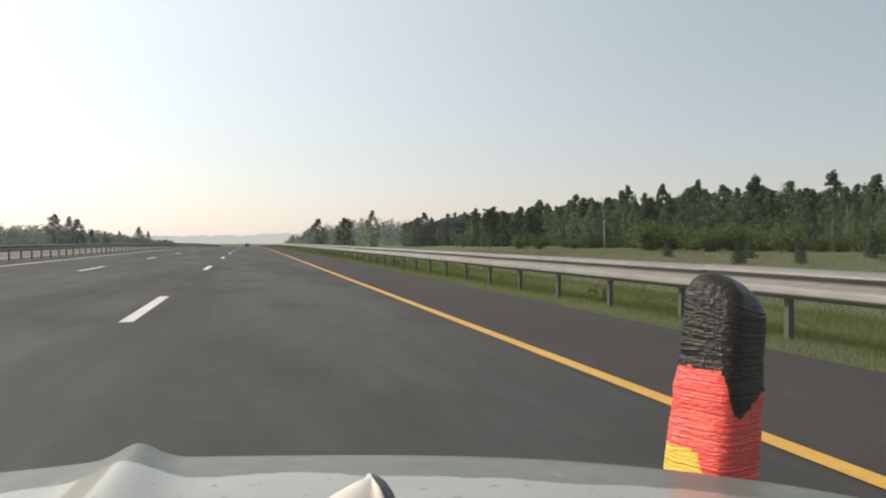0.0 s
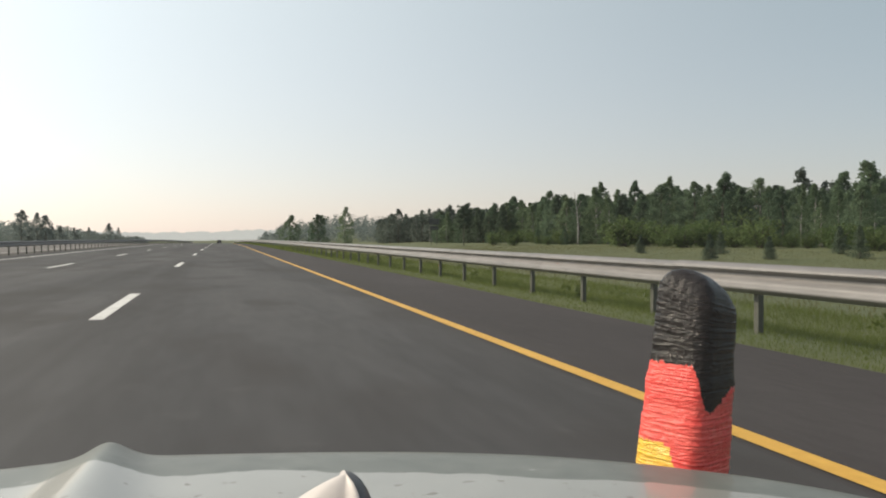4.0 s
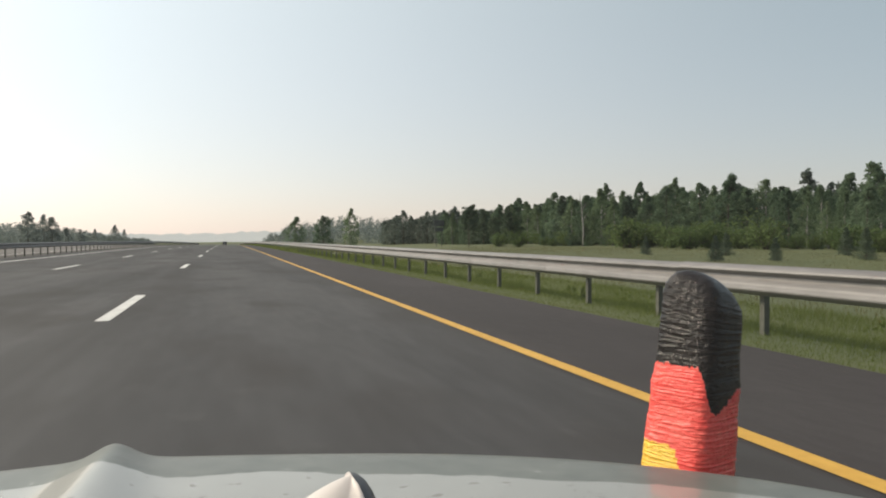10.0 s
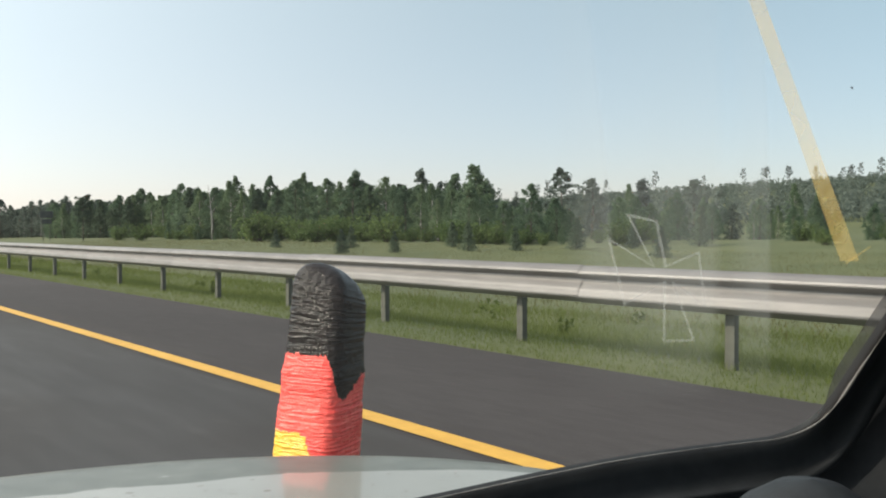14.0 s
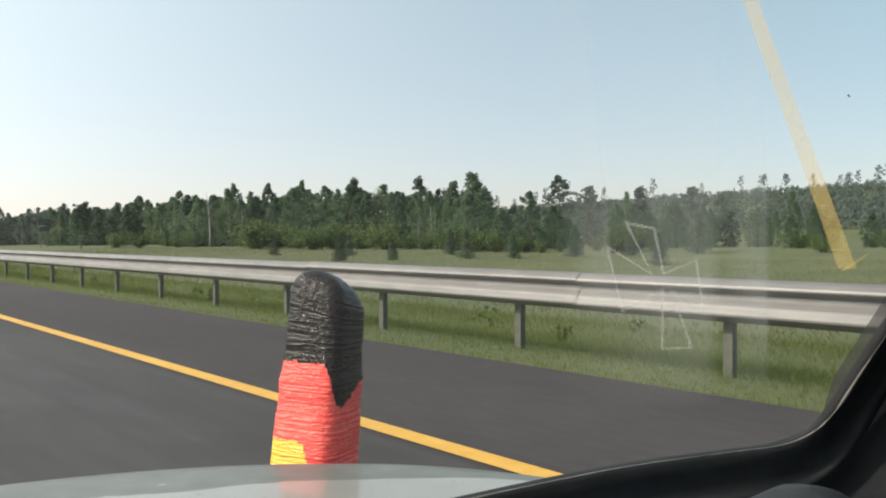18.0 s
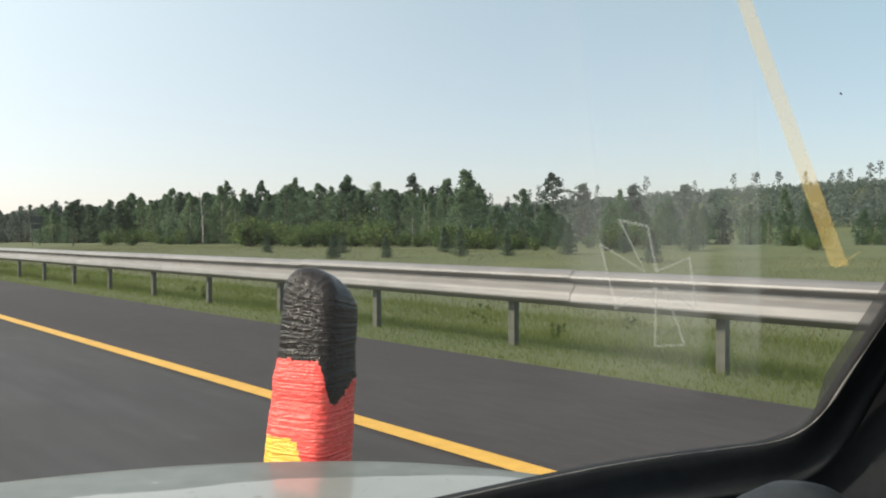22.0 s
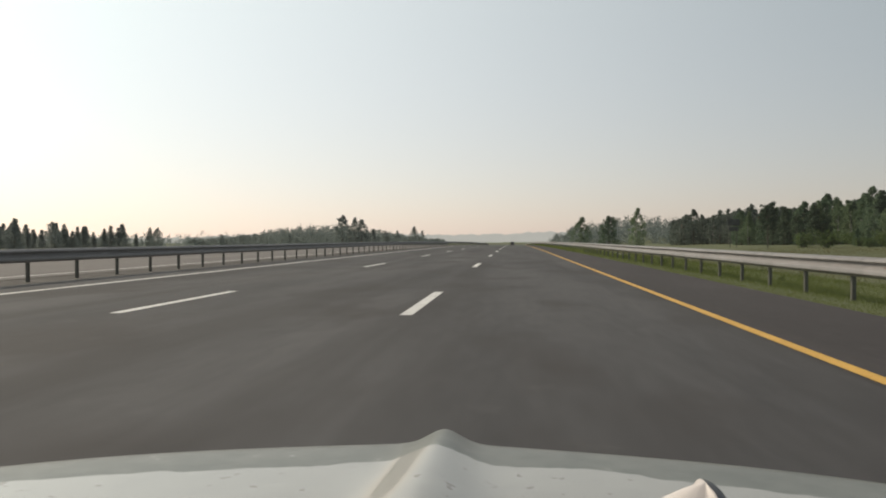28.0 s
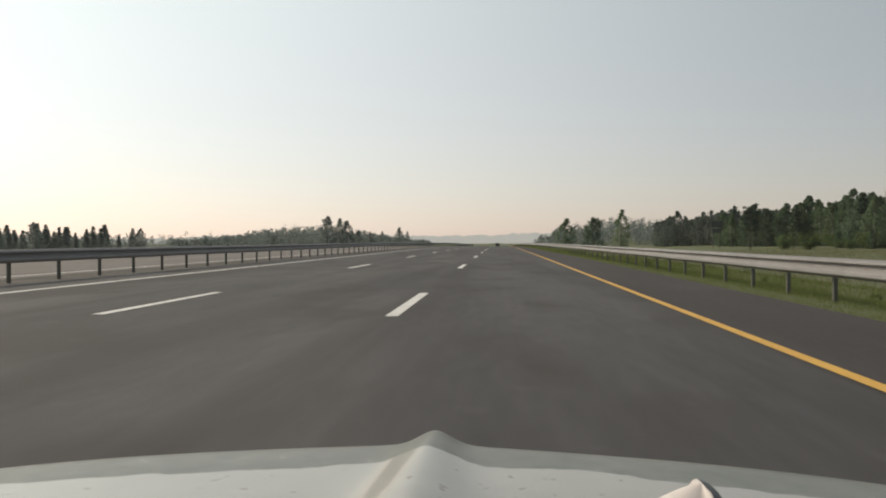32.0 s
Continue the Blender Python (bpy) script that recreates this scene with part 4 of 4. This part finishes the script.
for f in (-0.75, -0.3, 0.0, 0.12, 0.25, 0.38, 0.5, 0.62, 0.74, 0.84, 0.92, 0.97, 1.0):
    row = []
    for k in range(33):
        a = 2 * math.pi * k / 32
        g = max(0.0, f)
        rr = (1 - g ** 1.55) ** 0.78 if math.cos(a) < 0 else (1 - g ** 3.0) ** 0.5
        lx = 0.078 if math.cos(a) < 0 else 0.022
        row.append((0.077 + math.cos(a) * lx * rr, 0.515 + math.sin(a) * 0.05 * rr - 0.01 * g, 0.704 + 0.074 * f))
    cone.append(row)
M_CAP = surface("pale_plastic", (0.50, 0.455, 0.43), (0.62, 0.58, 0.56), grain=60, blotch=12, rough=0.45, bump=0.03)
chips(M_CAP, 150, 0.70, (0.12, 0.12, 0.13))
cap = part("washer_cap", *grid([row[7:27] for row in cone]), M_CAP, car, "pale pointed plastic cap on the bonnet", True)
# shade on the cap's right side, put into a darker speckled colour
M_SHADED_FLANK = surface("shaded_speckled_plastic", (0.045, 0.050, 0.058), (0.11, 0.115, 0.125), grain=120, blotch=20, rough=0.5, bump=0.05)
part("cap_flank", *grid([row[26:] + row[1:8] for row in cone]), M_SHADED_FLANK, cap, "dark speckled flank", True)


# windscreen: curved, leaning back
def screen(u, z, off=0.0):
    return (MID + u, 0.452 - 0.41 * u * u - 0.55 * (z - 0.77) + off, z)


def screen_side(z):
    return 0.690 + 0.10 * min(max(z - 0.79, 0), 0.12) - 0.10 * max(0.0, z - 0.95)


def screen_low(u):
    return 0.724 + 0.042 * (1 - math.exp(-(u / 0.4) ** 2)) + 0.0110 * float(step(0.42, 0.63, abs(u)))


rows = []
for f in np.linspace(0, 1, 15):
    row = []
    for g in np.linspace(-1, 1, 31):
        z = screen_low(g * 0.69) + f * (1.25 - screen_low(g * 0.69))
        row.append(screen(g * (screen_side(z) + 0.022), z))
    rows.append(row)
pane = part("windscreen", *grid(rows), M_GLASS, car, "clear curved windscreen", True)
pane.visible_shadow = False

# the line of the seal round the glass: bottom, rounded corner, side
flat_path = [(g, screen_low(g) + 0.0085) for g in np.linspace(0.0, 0.622, 21)]
for a in np.linspace(0.08, math.pi / 2, 14):
    flat_path.append((0.634 + 0.0660 * math.sin(a) ** 0.50, 0.838 - 0.0545 * max(0.0, math.cos(a)) ** 0.50))
for z in np.linspace(0.855, 1.24, 16):
    flat_path.append((0.7000 + 0.03 * (min(z, 0.95) - 0.838) - 0.10 * max(0.0, z - 0.95), z))
flat_path = [(-u, z) for u, z in flat_path[:0:-1]] + flat_path
outward = []
for i in range(len(flat_path)):
    (ua, za), (ub, zb) = flat_path[max(0, i - 1)], flat_path[min(len(flat_path) - 1, i + 1)]
    k = math.hypot(ub - ua, zb - za)
    outward.append(((zb - za) / k, -(ub - ua) / k))


def round_glass(low_offsets, side_offsets):
    """A panel swept round the glass: (outward, towards the cabin) for the bottom and for the sides, blended in the corners."""
    rows = []
    for (n0, c0), (n1, c1) in zip(low_offsets, side_offsets):
        row = []
        for (u, z), (du, dz) in zip(flat_path, outward):
            k = float(step(0.0, 1.0, abs(dz)))
            n, c = n0 * k + n1 * (1 - k), c0 * k + c1 * (1 - k)
            p = screen(u, z)
            row.append((p[0] + du * n, p[1] - c, p[2] + dz * n))
        rows.append(row)
    return grid(rows)


lip = [(-0.001, -0.004), (0.000, 0.001), (0.003, 0.004), (0.010, 0.0055), (0.019, 0.007), (0.0245, 0.010), (0.0265, 0.014), (0.027, 0.020), (0.028, 0.004)]
part("window_rubber", *round_glass(lip, lip), M_SEAL, car, "black rubber seal round the windscreen", True)
edge = [screen(u - du * 0.0010, z - dz * 0.0010, -0.004) for (u, z), (du, dz) in zip(flat_path, outward)]
thick = [0.0006 + 0.0009 * noise.noise(Vector((i * 0.45, 3.0, 0))) for i in range(len(edge))]
part("seal_edge", *tube(edge, [max(0.0001, r) for r in thick], 6), M_EDGE, car, "thin worn grey edge of the window seal", True)
part("dashboard", *round_glass([(0.026, -0.004), (0.036, 0.004), (0.042, 0.016), (0.050, 0.038), (0.064, 0.075), (0.090, 0.125), (0.130, 0.170), (0.210, 0.200), (0.400, 0.190)], [(0.026, -0.004), (0.034, 0.002), (0.041, 0.010), (0.050, 0.030), (0.060, 0.065), (0.070, 0.120), (0.078, 0.190), (0.084, 0.270), (0.088, 0.360)]), M_TRIM, car, "dark dashboard and pillar trim round the windscreen", True)
v, f = tube([screen(g, 1.25) for g in np.linspace(-0.66, 0.66, 19)], [0.011] * 19, 8)
part("window_rubber", v, f, M_RUBBER, car, "", True)
for side in (1, -1):
    part("door_trim", *box(MID + side * 0.745 - 0.012, MID + side * 0.745 + 0.012, -1.6, 0.10, 0.28, 0.775, 0.01), M_TRIM, car)
# tinted border of the glass along the pillars
for side in (1, -1):
    rows = []
    for (u, z), (du, dz) in zip(flat_path, outward):
        if u * side > 0.668:
            w = 0.014 * float(step(0.79, 0.84, z)) + 0.002
            rows.append([screen(u - du * w, z - dz * w, -0.002), screen(u, z, -0.002)])
    ob = part("glass_border", *grid(rows), M_BORDER, pane, "dull grey border of the glass", True)
    ob.visible_shadow = False
# soft pad at the end of the dashboard
pad = []
for a in np.linspace(0, math.pi, 13):
    row = []
    for k in range(25):
        b = 2 * math.pi * k / 24
        row.append((0.400 + 0.066 * math.sin(a) * math.cos(b), 0.172 + 0.065 * math.sin(a) * math.sin(b), 0.702 + 0.104 * math.cos(a)))
    pad.append(row)
part("vent_pad", *grid(pad), M_PAD, car, "rounded grey vinyl pad on the dashboard", True)


# painted reflections on the glass (yellow strip, pale streaks) and a cross outline
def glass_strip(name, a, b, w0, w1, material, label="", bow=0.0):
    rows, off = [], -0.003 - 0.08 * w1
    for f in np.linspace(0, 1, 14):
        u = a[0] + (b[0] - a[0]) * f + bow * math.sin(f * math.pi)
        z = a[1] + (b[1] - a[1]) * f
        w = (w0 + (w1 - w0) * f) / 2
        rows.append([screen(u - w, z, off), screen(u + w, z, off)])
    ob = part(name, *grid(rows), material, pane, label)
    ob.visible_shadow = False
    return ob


# a yellow reflection, drawn as a strip on the glass
glass_strip("yellow_strip", (0.486, 1.066), (0.647, 0.912), 0.0085, 0.0120, M_REFLECTION_Y, "translucent yellow film strip on the glass", 0.003)
glass_strip("strip_tip", (0.646, 0.9105), (0.656, 0.921), 0.0022, 0.0012, M_REFLECTION_Y)
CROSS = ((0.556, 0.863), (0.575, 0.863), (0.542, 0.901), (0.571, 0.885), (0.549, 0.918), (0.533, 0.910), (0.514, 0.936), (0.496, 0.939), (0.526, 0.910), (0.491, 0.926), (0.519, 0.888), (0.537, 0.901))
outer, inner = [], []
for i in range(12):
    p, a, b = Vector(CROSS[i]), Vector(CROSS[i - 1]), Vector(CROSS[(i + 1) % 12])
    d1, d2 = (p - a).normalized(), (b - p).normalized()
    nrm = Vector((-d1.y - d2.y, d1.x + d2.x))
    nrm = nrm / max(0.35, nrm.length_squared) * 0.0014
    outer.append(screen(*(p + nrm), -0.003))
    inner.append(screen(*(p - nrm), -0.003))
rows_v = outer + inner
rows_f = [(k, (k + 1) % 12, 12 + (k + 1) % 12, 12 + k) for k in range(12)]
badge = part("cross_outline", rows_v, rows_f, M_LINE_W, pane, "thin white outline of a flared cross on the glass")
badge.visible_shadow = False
# pale reflections, drawn as soft-edged strips over the screen
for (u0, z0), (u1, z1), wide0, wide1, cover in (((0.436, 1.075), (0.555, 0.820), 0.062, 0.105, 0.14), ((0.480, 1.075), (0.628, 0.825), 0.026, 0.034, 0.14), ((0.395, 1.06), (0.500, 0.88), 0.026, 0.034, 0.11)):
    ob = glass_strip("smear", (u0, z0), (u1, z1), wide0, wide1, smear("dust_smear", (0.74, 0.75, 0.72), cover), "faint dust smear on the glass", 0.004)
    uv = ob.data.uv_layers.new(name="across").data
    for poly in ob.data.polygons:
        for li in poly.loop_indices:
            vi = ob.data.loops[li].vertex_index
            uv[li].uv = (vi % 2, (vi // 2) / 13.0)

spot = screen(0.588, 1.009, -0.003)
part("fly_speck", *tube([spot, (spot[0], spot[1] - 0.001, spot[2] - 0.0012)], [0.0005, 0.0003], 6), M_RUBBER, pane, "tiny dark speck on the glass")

# roof, sides and tail close the car round the camera
rows = []
for y in np.linspace(0.10, -1.75, 12):
    row = []
    for u in np.linspace(-1, 1, 17):
        row.append((MID + 0.66 * u, y - 0.10 * (u * u) * (1 if y > -0.2 else 0), 1.265 + 0.05 * math.sin((0.10 - y) / 1.85 * math.pi) - 0.05 * u ** 4))
    rows.append(row)
part("roof", *grid(rows), M_PAINT, car, "", True)
for side in (1, -1):
    rows = []
    for f, off in ((0.0, 0.76), (0.12, 0.83), (0.45, 0.86), (0.8, 0.85), (1.0, 0.80)):
        rows.append([(MID + side * off, y, (0.60 + 0.20 * float(step(-0.12, 0.15, -y))) * (1 - f) + 0.24 * f) for y in np.linspace(0.42, -2.2, 30)])
    part("side_panel", *grid(rows), M_PAINT, car, "", True)
    for py in (-0.75, -1.65):
        part("door_pillar", *tube([(MID + side * 0.76, py, 0.79), (MID + side * 0.66, py + 0.02, 1.24)], [0.035, 0.03], 8), M_PAINT, car)
    for wy in (0.62, -1.55):
        wheel(car, MID + side * 0.74, wy, 0.27, 0.27, 0.15, side)
rows = []
for z, y, w in ((1.25, -1.70, 0.64), (1.0, -1.95, 0.70), (0.80, -2.15, 0.78), (0.55, -2.22, 0.85), (0.26, -2.18, 0.80)):
    rows.append([(MID + w * u, y + 0.03 * (1 - u * u), z) for u in np.linspace(-1, 1, 13)])
part("tail_panel", *grid(rows), M_PAINT, car, "", True)
part("car_floor", *box(MID - 0.80, MID + 0.80, -2.15, 0.55, 0.22, 0.26, 0.01), M_TRIM, car)


# ---------------------------------------------------------------- the taped column on the bumper
col = thing("taped_column", "upright column wound in black, red and yellow tape on the car's bumper", "car decoration", at=(0.738, 1.145, 0.0))
AZ = radians(32.8)
RIGHT = Vector((math.cos(AZ), -math.sin(AZ), 0))
AHEAD = Vector((math.sin(AZ), math.cos(AZ), 0))
Z0, Z1 = 0.42, 0.872
NA, NZ = 224, 420
crng = np.random.default_rng(3)
turns = np.convolve(crng.normal(size=NZ + 12), np.ones(3) / 3, "same")[:NZ + 1] * 0.0006
slow = np.convolve(crng.normal(size=NZ + 60), np.ones(40) / 40, "same")[:NZ + 1] * 0.007
verts = []
for i in range(NZ + 1):
    f = i / NZ
    z = Z0 + (Z1 - Z0) * f
    top = max(0.0, (z - (Z1 - 0.068)) / 0.068)
    shrink = math.sqrt(max(0.0, 1 - top ** 2.6)) if top < 1 else 0.0
    size = (0.0735 - 0.012 * max(0, (z - 0.55) / 0.32)) * (0.03 + 0.97 * shrink) + (turns[i] + slow[i]) * shrink
    for k in range(NA):
        a = 2 * math.pi * k / NA
        c, s = math.cos(a), math.sin(a)
        ex = 2 / 4.4
        px = math.copysign(abs(c) ** ex, c)
        py = math.copysign(abs(s) ** ex, s) * 0.82
        turn = radians(-36)
        qx, qy = px * math.cos(turn) - py * math.sin(turn), px * math.sin(turn) + py * math.cos(turn)
        wob = 1 + 0.014 * noise.noise(Vector((c * 2, s * 2, z * 60))) + 0.013 * noise.noise(Vector((c * 4, s * 4, (z - 0.012 * c) * 380)))
        w = RIGHT * (qx * size * wob * 0.90 + 0.006 + 0.085 * (z - 0.70)) + AHEAD * (qy * size * wob * 0.90)
        lean = (qx * size) * 0.36 * float(step(0.73, 0.86, z))
        verts.append((w.x, w.y, z - lean))


def bands(across, z):
    """Which tape shows at that place: across runs from -1 to 1 over the column's width."""
    jag = 0.004 * noise.noise(Vector((across * 14, z * 8, 2.0))) + 0.004 * noise.noise(Vector((across * 40, z * 160, 5.0)))
    black = 0.727 - 0.072 * step(-0.02, 0.46, across) + 0.036 * step(0.50, 1.0, across)
    yellow = 0.597 - 0.075 * step(-0.45, 0.12, across) - 0.08 * step(0.0, 0.4, across)
    return 0 if z > black + jag else 2 if z < yellow + jag else 1


sets = {0: [], 1: [], 2: []}
for i in range(NZ):
    z = Z0 + (Z1 - Z0) * (i + 0.5) / NZ
    for k in range(NA):
        q = (i * NA + k, i * NA + (k + 1) % NA, (i + 1) * NA + (k + 1) % NA, (i + 1) * NA + k)
        p = sum((Vector(verts[j]) for j in q), Vector()) / 4
        across = (p.dot(RIGHT) - 0.006 - 0.085 * (z - 0.70)) / 0.070
        sets[bands(across, z)].append(q)
for key, name, mat, text in ((0, "black_wrap", M_TAPE_BLACK, "glossy black tape"), (1, "red_wrap", M_TAPE_RED, "glossy red tape"), (2, "yellow_wrap", M_TAPE_YELLOW, "glossy yellow tape")):
    used = sorted({j for q in sets[key] for j in q})
    num = {j: n for n, j in enumerate(used)}
    faces = [tuple(num[j] for j in q) for q in sets[key]]
    if key == 0:
        faces.append(tuple(num[NZ * NA + k] for k in range(NA)))
    part(name, [verts[j] for j in used], faces, mat, col, text, True)
arm = [(0.0, 0.0, 0.425), (-0.05, -0.035, 0.400), (-0.14, -0.09, 0.385)]
part("bracket", *tube(arm, [0.022, 0.020, 0.020], 10), M_STEEL, col, "steel bracket to the bumper", True)
part("clamp", *box(-0.175, -0.105, -0.125, -0.055, 0.325, 0.445, 0.008), M_STEEL, col)
